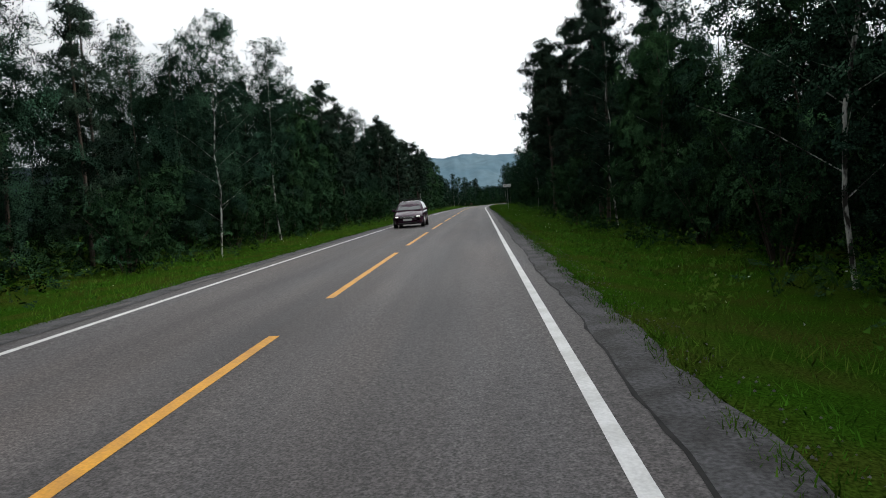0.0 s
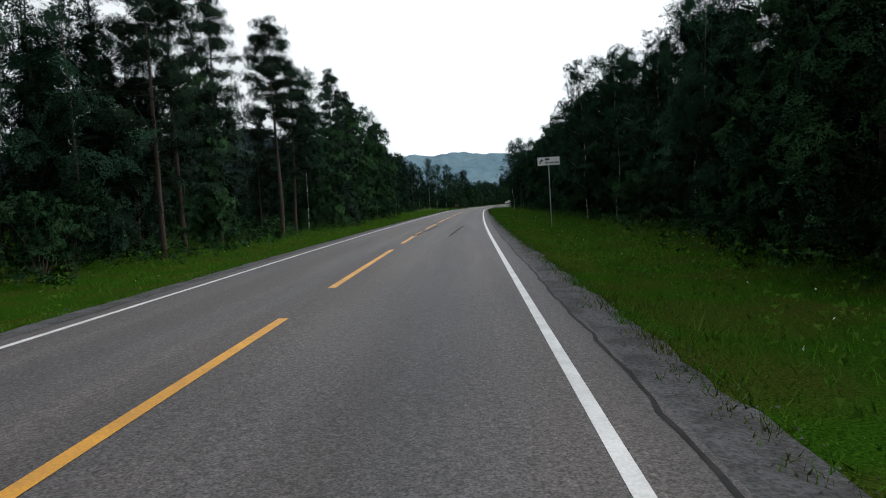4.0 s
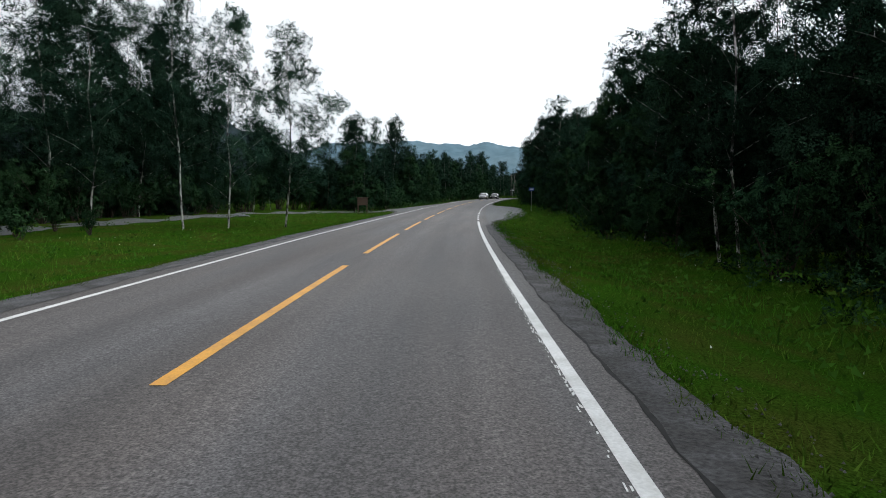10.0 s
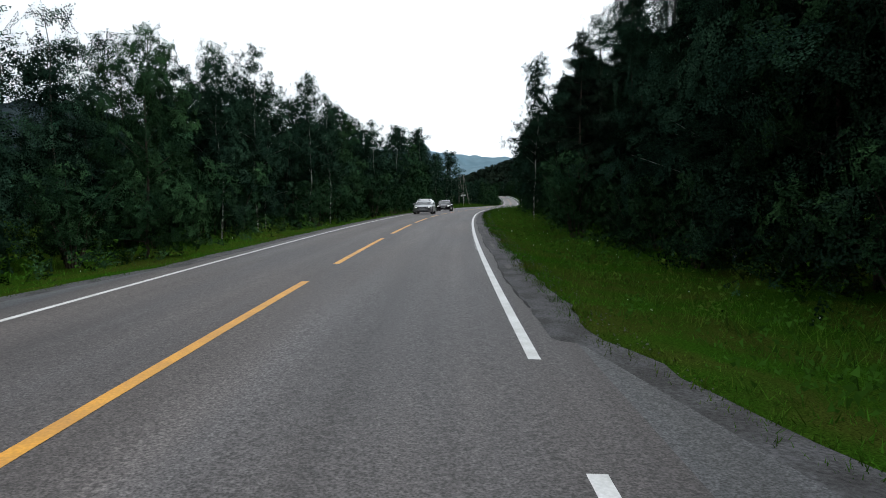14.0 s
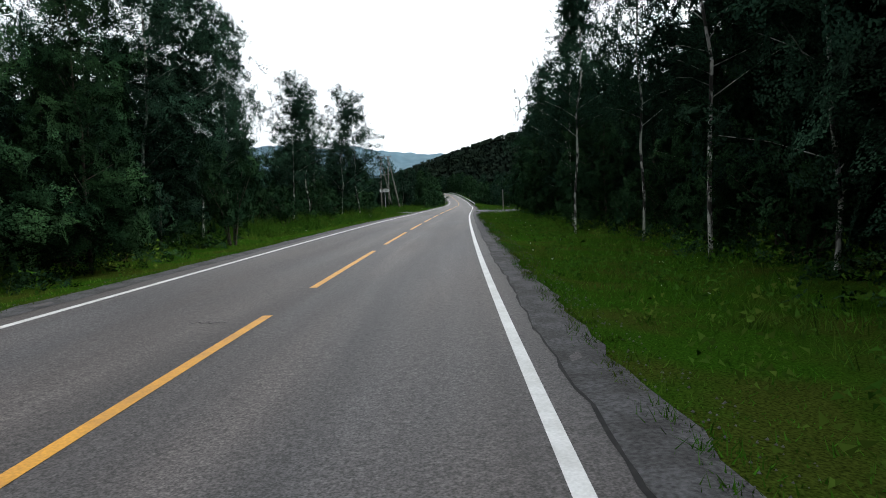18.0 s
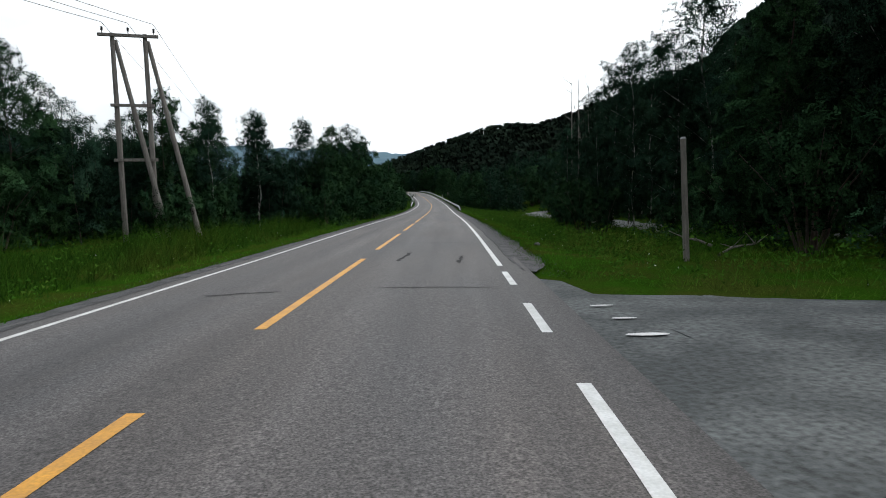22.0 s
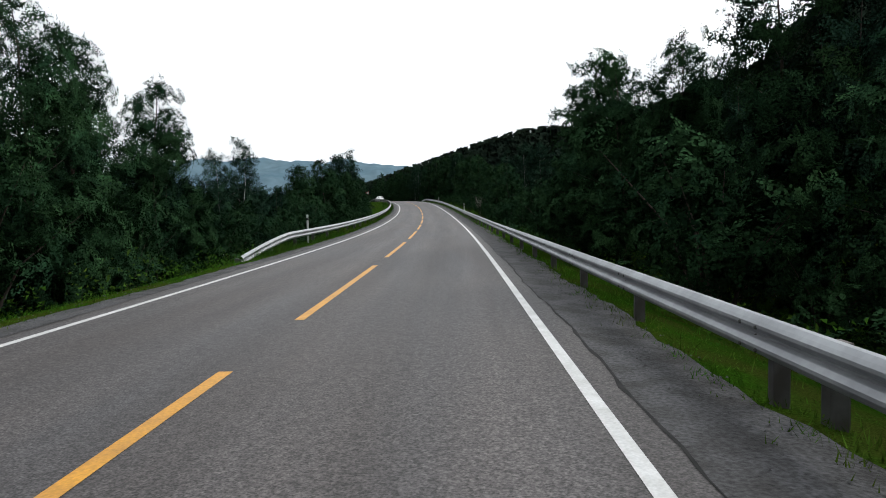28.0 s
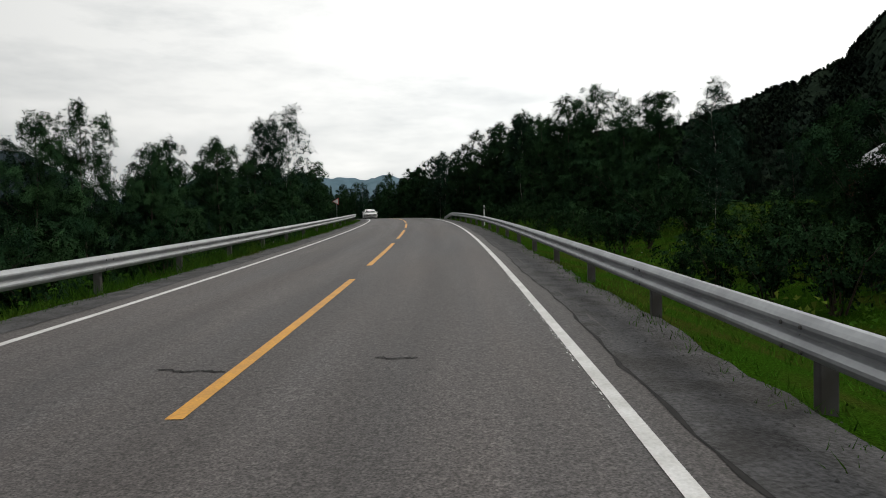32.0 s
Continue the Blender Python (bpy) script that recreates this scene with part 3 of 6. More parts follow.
for s, d0, d1, wd in ((527.4, -1.9, -0.2, 0.07), (527.6, 0.9, 1.7, 0.06), (698.6, -0.8, -0.1, 0.07), (698.9, 1.3, 1.75, 0.06), (484.5, -2.0, -0.6, 0.07),
                      (484.8, 0.9, 3.0, 0.06), (496.4, -1.7, 3.4, 0.05), (136.5, 0.5, 2.2, 0.035), (393.6, -0.9, -0.4, 0.05)):
    crack(s, d0, d1, wd, int(s))
for s, d0, d1, ln, wd in ((489.5, 0.9, 1.1, 2.6, 0.16), (489.0, 2.4, 2.5, 2.2, 0.14), (561.2, 0.9, 1.05, 2.6, 0.16), (561.4, 2.3, 2.5, 2.0, 0.12)):
    crack(s, d0, d1, wd, int(s * 3), True, ln)
# dark tyre marks where a vehicle braked
for d0 in (0.45, 1.95):
    crack(114, d0 - 0.45, d0, 0.16, int(d0 * 9), True, 12.5)

def seam_d(s):
    """Where the worn asphalt ends and the gravel begins on the right."""
    return (3.68 + np.interp(s, [0, 40, 72, 110, 157, 190, 350, 370, 434, 545], [0.0, 0.04, 0.14, 0.12, 0.18, 0.03, -0.1, -0.07, 0.05, 0.0])
            + 0.03 * np.sin(s * 0.7) + 0.016 * np.sin(s * 3.1 + 1) + 0.012 * np.sin(s * 7.7) + 0.008 * np.sin(s * 17.3))


# the crumbling dark edge of the asphalt
for lo, hi in ((-30, 246), (308, 472), (489, 800)):
    part("asphalt_seam", ribbon("asphalt_seam", np.arange(lo, hi, 0.35), lambda q: [seam_d(q) - 0.016 - 0.012 * math.sin(q * 5.1) * math.sin(q * 0.43), seam_d(q) + 0.03 + 0.03 * max(0.0, 1 - abs(q - 468) / 9)], surface, M_TAR, 0.004), None, road)

for side in (1, -1):
    def gravel_cols(s, side=side):
        e = float(bay_edge(s, side > 0))
        wob = 0.05 * math.sin(s * 0.8) + 0.06 * math.sin(s * 2.1 + 1) + 0.06 * math.sin(s * 5.3) + 0.05 * math.sin(s * 11.7)
        lo = e if e > 3.95 else (float(seam_d(s)) + 0.012 if side > 0 else 3.58 + 0.03 * math.sin(s * 0.9) + 0.02 * math.sin(s * 4.3))
        out = max(float(shoulder_out(s, side > 0)) + wob * 0.7 + 0.08, lo + 0.04)
        if side > 0:
            out = lo + (out - lo) * min(1.0, max(0.06, (469.8 - s) / 1.5 if s < 478 else (s - 486.5) / 3.0))
        return [side * q for q in (lo, lo + (out - lo) * 0.4, lo + (out - lo) * 0.7, out)][::side]

    def gravel_z(s, d):
        e = float(bay_edge(s, d > 0))
        return max(float(surface(s, d)) + 0.006 - 0.10 * max(0.0, abs(d) - 3.75), float(ground_z(s, d)) + 0.012) if e < 3.95 else float(ground_z(s, d)) + 0.02
    for lo_, hi_ in (((-80, 469.6), (487.5, 940)) if side > 0 else ((-80, 473.5), (479, 940))):
        gv = new("gravel_shoulder", ribbon("gravel_shoulder", np.arange(lo_, hi_, 0.5), gravel_cols, gravel_z, M_GRAVEL))
        tagged(gv, "grey-brown gravel shoulder along the asphalt edge", "shoulder", kind="structure")

for right in (True, False):
    tb = BAY_R if right else BAY_L
    sg = 1 if right else -1

    def bay_cols(s, right=right, sg=sg):
        e = float(bay_edge(s, right))
        return [sg * (3.895 + (max(e, 3.9) - 3.895) * q / 4) for q in range(5)][::sg]
    tagged(new("lay_by", ribbon("lay_by", np.arange(tb[0][0], tb[0][-1] + 0.1, 1.0), bay_cols, lambda s, d: surface(s, d) - 0.006, M_BAY)),
           "darker grey asphalt lay-by beside the road", "lay-by", kind="structure")


def lane(name, path, width, mat, label, lift=0.05, meets=False):
    """A side road along points (s, d) with half-widths."""
    pts = np.array(path, float)
    k = np.linspace(0, len(pts) - 1, 12 * (len(pts) - 1) + 1)
    ss, dd, hw = [np.interp(k, range(len(pts)), c) for c in (pts[:, 0], pts[:, 1], np.array(width, float))]
    for _ in range(6):
        ss[1:-1], dd[1:-1], hw[1:-1] = [(c[:-2] + 2 * c[1:-1] + c[2:]) / 4 for c in (ss, dd, hw)]
    ds_, dd_ = np.gradient(ss), np.gradient(dd)
    ln = np.hypot(ds_, dd_)
    nx, ny = -dd_ / ln, ds_ / ln
    vs, uvs = [], []
    for q in range(len(ss)):
        for c in np.linspace(-1, 1, 9):
            s, d = ss[q] + nx[q] * hw[q] * c, dd[q] + ny[q] * hw[q] * c
            x, y = plan(s, d)
            g = float(ground_z(s, d)) + lift - (lift + 0.03) * c ** 4
            near = max(0.0, min(1.0, (abs(d) - 4.0) / 3.5))
            vs.append((x, y, (float(surface(s, d)) - 0.012 - 0.07 * c ** 4) * (1 - near) + g * near if meets else g))
            uvs.append((c * hw[q], q * 0.5))
    n = len(ss)
    i = np.arange((n - 1) * 8)
    a = (i // 8) * 9 + i % 8
    return tagged(new(name, mesh_of(name, vs, np.stack([a, a + 9, a + 10, a + 1], 1), mat, True, uvs)), label, "side road", kind="structure")


lane("side_road", [(477.4, 3.87), (477.5, 5.5), (478.4, 8), (478.7, 12), (479, 18), (480, 30), (484, 60)], [10.0, 8.3, 6.0, 3.5, 2.7, 2.4, 2.1], M_JUNCTION, "patched grey asphalt and gravel side road joining the main road", 0.09, True)
lane("gravel_track", [(481, 26), (490, 20), (502, 17.3), (520, 17.6), (545, 17.8), (560, 16.2), (570, 15.6), (578, 16.4), (585, 19.5), (590, 24), (593, 29)], [1.6] * 5 + [1.8, 2.0, 2.1, 1.9, 1.7, 1.6], M_GRAVELROAD, "pale grey gravel track bending away into the trees", 0.10)
lane("access_road", [(190, -22), (215, -18.5), (240, -17.5), (256, -17), (266, -15), (272, -12.3), (277, -9), (282, -6.2), (288, -4.7)], [1.7, 1.7, 1.7, 1.8, 1.9, 1.9, 2.0, 1.9, 1.0], M_BAY, "narrow grey asphalt access road past a lawn", 0.07)
lane("driveway", [(476, -3.87), (476.2, -5.2), (477.2, -7.5), (481, -15)], [3.0, 1.9, 1.3, 1.2], M_GRAVELROAD, "short gravel driveway joining the road", 0.05, True)

# pale patches on the junction's surface
for s, d, l_, w_ in ((482.85, 4.36, 0.34, 0.05), (481.85, 4.42, 0.34, 0.05), (480.85, 4.42, 0.5, 0.08)):
    vs = []
    for q in range(10):
        t = 2 * math.pi * q / 10
        ps, pd = s + w_ * math.sin(t), d + l_ / 2 * math.cos(t)
        x, y = plan(ps, pd)
        vs.append((x, y, float(surface(ps, pd)) + 0.004))
    tagged(new("paint_patch", mesh_of("paint_patch", vs, [list(range(10))], M_WHITE)), "worn white paint mark on the junction asphalt", "road marking", kind="structure")


# ---- mountains ----
def ridge(name, az_el, r_foot, r_top, r_back, mat, label, rough, seed, tree_h=0.0, step=0.25, foot_z=-14.0):
    """A mountain standing round the middle of the walk: its skyline is given as azimuth (degrees, + to the left) and height angle."""
    rnd = np.random.RandomState(seed)
    az = np.arange(az_el[0][0], az_el[-1][0], step)
    el = np.interp(az, [p[0] for p in az_el], [p[1] for p in az_el])
    t = np.radians(90 + az)
    n = len(az)
    rows = [(0.0, r_foot), (0.25, r_foot + 0.3 * (r_top - r_foot)), (0.55, r_foot + 0.6 * (r_top - r_foot)), (0.8, r_foot + 0.82 * (r_top - r_foot)), (1.0, r_top), (0.6, r_back), (0.0, r_back * 1.15)]
    wav = sum(np.sin(az * f + p) / f ** 0.8 for f, p in ((0.9, 1), (2.3, 2), (5.1, 0.4), (9.7, 3), (19, 5)))
    vs = []
    for fr, r in rows:
        hgt = r_top * np.tan(np.radians(el)) * fr + (foot_z if fr == 0 else 0)
        hgt = hgt + wav * rough * (0.3 if fr < 1 else 1) * (fr > 0) + rnd.uniform(-1, 1, n) * rough * 0.35 * (fr > 0)
        rr = r * (1 + 0.02 * np.sin(az * 1.7 + fr * 9))
        vs.append(np.stack([cx + rr * np.cos(t), cy + rr * np.sin(t), np.maximum(hgt, foot_z)], -1))
    verts = np.concatenate(vs)
    i = np.arange((len(rows) - 1) * (n - 1))
    a = (i // (n - 1)) * n + i % (n - 1)
    faces = np.stack([a, a + 1, a + n + 1, a + n], 1)
    o = tagged(new(name, mesh_of(name, verts, faces, mat, True)), label, "mountain", kind="structure")
    return az, el, t


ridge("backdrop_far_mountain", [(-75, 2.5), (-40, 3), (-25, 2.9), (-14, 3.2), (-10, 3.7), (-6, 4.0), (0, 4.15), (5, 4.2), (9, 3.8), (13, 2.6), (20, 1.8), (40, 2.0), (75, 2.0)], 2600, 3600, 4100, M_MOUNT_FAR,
      "far mountain range with blue distance haze in its colour, under low cloud", 6.0, 3)
ridge("backdrop_left_hill", [(9, 0.2), (12, 2.6), (16, 5.0), (18.4, 5.8), (22, 7.1), (25, 7.7), (29, 7.0), (34, 6.0), (40, 5.3), (55, 5), (75, 4)], 900, 1500, 1900, M_MOUNT_MID, "dark wooded hill beyond the valley, tinted blue for distance haze", 3.0, 5)
NEAR_SKY = [(-80, 24), (-60, 23), (-52, 20.5), (-46.5, 16.8), (-41.6, 13.3), (-40.5, 12.6), (-39, 11.6), (-37.8, 10.4), (-37.1, 9.4), (-36, 8.9), (-34.5, 8.3), (-33, 8.0), (-31, 7.2), (-29.8, 6.9), (-27.6, 6.1), (-25.3, 5.5), (-23, 4.8), (-20, 4.2), (-16.5, 3.2), (-13, 2.2), (-8.0, 1.0), (-2, 0.0)]
HILL_SKY = [(-38, 0.4), (-32, 2.2), (-27, 3.8), (-24, 4.7), (-22, 4.9), (-20, 4.7), (-18, 4.2), (-16, 3.6), (-14, 2.9), (-12, 2.3), (-10, 1.5), (-8, 0.9), (-5, 0.2)]
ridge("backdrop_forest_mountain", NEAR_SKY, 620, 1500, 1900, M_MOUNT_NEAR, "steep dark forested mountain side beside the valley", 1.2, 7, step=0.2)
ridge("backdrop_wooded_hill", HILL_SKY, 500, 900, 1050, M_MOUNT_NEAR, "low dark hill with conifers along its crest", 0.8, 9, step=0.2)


# ---- plants ----
def leaves(centres, sizes, seed, droop=0.0, long=1.35, facing=None, shade=None):
    """Small pointed leaf sprays, turned at random or roughly across the direction `facing`; `shade` rounds the clump's light."""
    rs = np.random.RandomState(seed)
    n = len(centres)
    u = rs.normal(size=(n, 3))
    u[:, 2] -= droop
    if facing is not None:
        nrm = facing + rs.normal(size=(n, 3)) * 0.42
        u = np.cross(nrm, u)
    u /= np.linalg.norm(u, axis=1)[:, None]
    v = np.cross(u, rs.normal(size=(n, 3)) if facing is None else nrm)
    v /= np.linalg.norm(v, axis=1)[:, None]
    su, sv = (sizes * long / 2)[:, None], (sizes * rs.uniform(0.5, 1.0, n) / 2)[:, None]
    p = np.stack([centres - u * su - v * sv, centres - u * su * 0.6 + v * sv, centres + u * su], 1)
    if shade is None:
        shade = np.cross(p[:, 1] - p[:, 0], p[:, 2] - p[:, 0])
    else:
        back = np.einsum("ij,ij->i", np.cross(p[:, 1] - p[:, 0], p[:, 2] - p[:, 0]), shade) < 0
        p[back] = p[back][:, ::-1]
        shade = shade + rs.normal(size=(n, 3)) * 0.22
    shade = shade / (np.linalg.norm(shade, axis=1)[:, None] + 1e-9)
    return p.reshape(-1, 3), np.arange(3 * n).reshape(-1, 3), np.repeat(shade, 3, 0)


def clumps(blobs, n_leaf, size, seed, axis=None, floor=0.05, flat=0.85, up=0.25, droop=0.2, deep=0.35):
    """Rounded leaf clumps (centre, radius): sprays lie on each clump's skin, some deeper inside."""
    rs = np.random.RandomState(seed)
    wts = np.array([b[1] ** 2 for b in blobs])
    pick = rs.choice(len(blobs), n_leaf, p=wts / wts.sum())
    c = np.array([b[0] for b in blobs])[pick]
    r = np.array([b[1] for b in blobs])[pick]
    g = rs.normal(size=(n_leaf, 3))
    g /= np.linalg.norm(g, axis=1)[:, None]
    under = (g[:, 2] < -0.25) & (rs.rand(n_leaf) < 0.55)
    g[under, 2] *= -1
    depth = np.where(rs.rand(n_leaf) < deep, rs.uniform(0.25, 0.8, n_leaf), rs.uniform(0.8, 1.12, n_leaf))
    pts = c + g * (r * depth)[:, None] * [1, 1, flat]
    pts[:, 2] = np.maximum(pts[:, 2], floor)
    mid = np.zeros((n_leaf, 3)) if axis is None else np.stack([np.interp(pts[:, 2], axis[:, 2], axis[:, k]) for k in (0, 1)] + [pts[:, 2]], -1)
    out = (pts - mid) * [1, 1, 0]
    out /= np.linalg.norm(out, axis=1)[:, None] + 1e-6
    shade = g * 0.85 + out * 0.35 + np.array([0, 0, up])
    return leaves(pts, rs.uniform(*size, n_leaf), seed + 1, droop, facing=g + out * 0.3, shade=shade)


def tube(path, radii, seg=6):
    path = np.asarray(path, float)
    vs, fs = [], []
    for q, (p, r) in enumerate(zip(path, radii)):
        d = path[min(q + 1, len(path) - 1)] - path[max(q - 1, 0)]
        d /= np.linalg.norm(d) + 1e-9
        a1 = np.cross(d, [0.3, 1, 0.2])
        a1 /= np.linalg.norm(a1)
        b1 = np.cross(d, a1)
        for k in range(seg):
            t = 2 * math.pi * k / seg
            vs.append(p + r * (a1 * math.cos(t) + b1 * math.sin(t)))
    for q in range(len(path) - 1):
        for k in range(seg):
            fs.append((q * seg + k, q * seg + (k + 1) % seg, (q + 1) * seg + (k + 1) % seg, (q + 1) * seg + k))
    return vs, fs


def joined(tubes):
    vs, fs = [], []
    for v, f in tubes:
        o = len(vs)
        vs += v
        fs += [tuple(q + o for q in x) for x in f]
    return vs, np.array(fs)


def trunk_path(h, lean, rs, n=7, bend=0.05):
    p = [np.array([0, 0, -0.3])]
    off = np.zeros(2)
    dirn = rs.uniform(-1, 1, 2) * lean
    for q in range(1, n + 1):
        off = off + dirn * h / n + rs.normal(0, bend, 2) * h / 12
        p.append(np.array([off[0], off[1], h * q / n]))
    return np.array(p)


def birch_data(h, seed, n_leaf=1700, size=(0.34, 0.62), low=0.22, spread=0.20, bare=False, nb=26):
    """A birch: one slender stem, rising limbs with hanging leaf clumps, an open uneven top."""
    rs = np.random.RandomState(seed)
    tp = trunk_path(h, 0.09, rs, 7, 0.16)
    r0 = 0.0040 * h + 0.010
    tubes = [tube(tp, np.linspace(r0, 0.015, len(tp)), 4 if bare else 7)]
    blobs = []
    for q in range(nb):
        f = low + (0.97 - low) * (q + rs.uniform(0, 0.8)) / nb
        base = np.array([np.interp(f * h, tp[:, 2], tp[:, c]) for c in range(3)])
        t = q * 2.4 + rs.uniform(-0.5, 0.5)
        reach = h * spread * (1.15 - 0.85 * max(0, (f - 0.35)) / 0.65) * rs.uniform(0.5, 1.1)
        tip = base + np.array([math.cos(t) * reach, math.sin(t) * reach, reach * rs.uniform(0.25, 0.9)])
        tubes.append(tube([base, (base + tip) / 2 + [0, 0, 0.05 * reach], tip], [r0 * 0.32 * (1.1 - f), r0 * 0.2 * (1.1 - f), 0.008], 3))
        rad = h * rs.uniform(0.055, 0.095) * (1.15 - 0.55 * f)
        blobs.append((tip, rad))
        blobs.append(((base + tip) / 2 - [0, 0, 0.12 * reach], rad * 0.9))
    blobs.append((tp[-1], h * 0.045))
    return joined(tubes[:1] if bare else tubes), clumps(blobs, n_leaf, size, seed + 5, tp, 0.25, 1.1, 0.2, 0.5)


def leafy_data(h, seed, n_leaf=1900, size=(0.36, 0.66), wide=0.25, bare=False, nb=34, low=0.06):
    """A dense deciduous tree, leaves down to the ground: rounded clumps over an egg-shaped crown on a few dark stems."""
    rs = np.random.RandomState(seed)
    tp = trunk_path(h, 0.05, rs, 6, 0.10)
    r0 = 0.006 * h + 0.02
    tubes = [tube(tp, np.linspace(r0, 0.015, len(tp)), 4 if bare else 6)]
    blobs = []
    for q in range(nb):
        f = low + (0.95 - low) * (q + rs.uniform(0, 1)) / nb
        base = np.array([np.interp(f * h * 0.8, tp[:, 2], tp[:, c]) for c in range(3)])
        t = q * 2.4 + rs.uniform(-0.6, 0.6)
        reach = h * wide * math.sin(math.pi * (0.16 + 0.80 * f ** 0.85)) ** 0.8 * rs.uniform(0.55, 1.05)
        tip = np.array([base[0] + math.cos(t) * reach, base[1] + math.sin(t) * reach, f * h])
        if not bare and q % 2:
            tubes.append(tube([base, tip], [r0 * 0.4 * (1.1 - f), 0.008], 3))
        blobs.append((tip, h * rs.uniform(0.06, 0.115) * (1.1 - 0.45 * f)))
    blobs.append((tp[-1] - [0, 0, 0.03 * h], h * 0.05))
    for f in (0.2, 0.38, 0.55, 0.7):
        blobs.append((np.array([np.interp(f * h, tp[:, 2], tp[:, c]) for c in range(3)]), h * 0.11))
    return joined(tubes), clumps(blobs, n_leaf, size, seed + 5, tp, 0.1, 0.9, 0.25)


def pine_data(h, seed, n_leaf=2000, size=(0.2, 0.42), low=0.30, bare=False):
    rs = np.random.RandomState(seed)
    tp = trunk_path(h, 0.02, rs)
    r0 = 0.0078 * h + 0.02
    tubes = [tube(tp, np.linspace(r0, 0.02, len(tp)), 4 if bare else 7)]
    blobs = []
    nb = 34
    for q in range(nb):
        f = low + (0.98 - low) * q / nb
        base = np.array([np.interp(f * h, tp[:, 2], tp[:, c]) for c in range(3)])
        t = q * 2.4 + rs.uniform(-0.6, 0.6)
        reach = h * 0.16 * (1.0 - 0.78 * ((f - low) / (1 - low)) ** 1.4) * rs.uniform(0.5, 1.2)
        tip = base + np.array([math.cos(t) * reach, math.sin(t) * reach, reach * rs.uniform(-0.1, 0.4)])
        tubes.append(tube([base, tip], [r0 * 0.25 * (1.1 - f), 0.01], 3))
        for g in (0.5, 0.8, 1.05):
            blobs.append((base + (tip - base) * g, h * 0.034 * (0.7 + 0.5 * g) * rs.uniform(0.7, 1.3)))
    blobs.append((tp[-1], h * 0.03))
    return joined(tubes[:1] if bare else tubes), clumps(blobs, n_leaf, size, seed + 5, tp, 0.3, 0.55, 0.5, 0.0)


def spruce_data(h, seed, n_leaf=1900, size=(0.18, 0.36)):
    rs = np.random.RandomState(seed)
    tp = trunk_path(h, 0.008, rs)
    r0 = 0.012 * h + 0.03
    tubes = [tube(tp, np.linspace(r0, 0.015, len(tp)), 7)]
    f = 1 - rs.uniform(0, 1, n_leaf) ** 0.62 * 0.96
    layer = np.round(f * 22) / 22
    t = rs.uniform(0, 2 * math.pi, n_leaf)
    arm = 0.7 + 0.3 * np.sin(t * 5 + layer * 40)
    reach = (1 - layer) * h * 0.19 * arm + 0.12
    rad = reach * rs.uniform(0.15, 1.0, n_leaf) ** 0.6
    z = layer * h - rad * 0.35 + rs.normal(0, 0.06, n_leaf)
    tx = np.interp(f * h, tp[:, 2], tp[:, 0])
    pts = np.stack([np.cos(t) * rad + tx, np.sin(t) * rad, np.maximum(z, 0.1)], -1)
    out = np.stack([np.cos(t), np.sin(t), 0 * t + 0.6], -1)
    return joined(tubes), leaves(pts, rs.uniform(*size, n_leaf), seed + 1, 0.7, 1.5, facing=out, shade=out)


def bush_data(h, seed, n_leaf=1000, size=(0.22, 0.42), wide=0.62):
    rs = np.random.RandomState(seed)
    tubes, blobs = [], []
    for q in range(9):
        t = q * 2.4
        ln = h * rs.uniform(0.5, 0.95)
        sp = h * wide * rs.uniform(0.2, 1.0)
        tip = np.array([math.cos(t) * sp, math.sin(t) * sp, ln])
        tubes.append(tube([[0.1 * math.cos(t), 0.1 * math.sin(t), -0.2], tip * [0.4, 0.4, 0.55], tip], [0.02 + 0.008 * h, 0.02, 0.006], 5))
        for g in (0.35, 0.7, 1.0):
            blobs.append((tip * [g, g, g ** 0.8], h * 0.17 * rs.uniform(0.7, 1.3)))
    return joined(tubes), clumps(blobs, n_leaf, (size[0] * (h / 3) ** 0.4, size[1] * (h / 3) ** 0.4), seed + 5, None, 0.05, 0.9, 0.3)


KINDS = {}


def template(kind, variants, make, bark, leaf):
    KINDS[kind] = []
    for v in range(variants):
        (tv, tf), (lv, lf, ln) = make(v)
        KINDS[kind].append((mesh_of(kind + "_trunk", tv, tf, bark, True), mesh_of(kind + "_crown", lv, lf, leaf, normals=ln)))


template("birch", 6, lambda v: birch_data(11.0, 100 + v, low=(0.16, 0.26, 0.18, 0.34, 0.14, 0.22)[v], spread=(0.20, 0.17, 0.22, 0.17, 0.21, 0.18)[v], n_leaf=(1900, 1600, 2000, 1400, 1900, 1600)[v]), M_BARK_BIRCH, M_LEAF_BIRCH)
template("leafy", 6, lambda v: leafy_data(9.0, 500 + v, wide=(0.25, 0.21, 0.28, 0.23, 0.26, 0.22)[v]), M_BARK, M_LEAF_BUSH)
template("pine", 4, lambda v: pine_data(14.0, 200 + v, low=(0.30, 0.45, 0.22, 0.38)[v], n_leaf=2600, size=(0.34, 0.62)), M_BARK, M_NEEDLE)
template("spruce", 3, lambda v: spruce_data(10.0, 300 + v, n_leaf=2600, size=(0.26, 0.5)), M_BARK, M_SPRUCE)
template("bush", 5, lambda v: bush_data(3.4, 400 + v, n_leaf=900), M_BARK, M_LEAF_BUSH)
NATIVE = {"birch": 11.0, "leafy": 9.0, "pine": 14.0, "spruce": 10.0, "bush": 3.4}
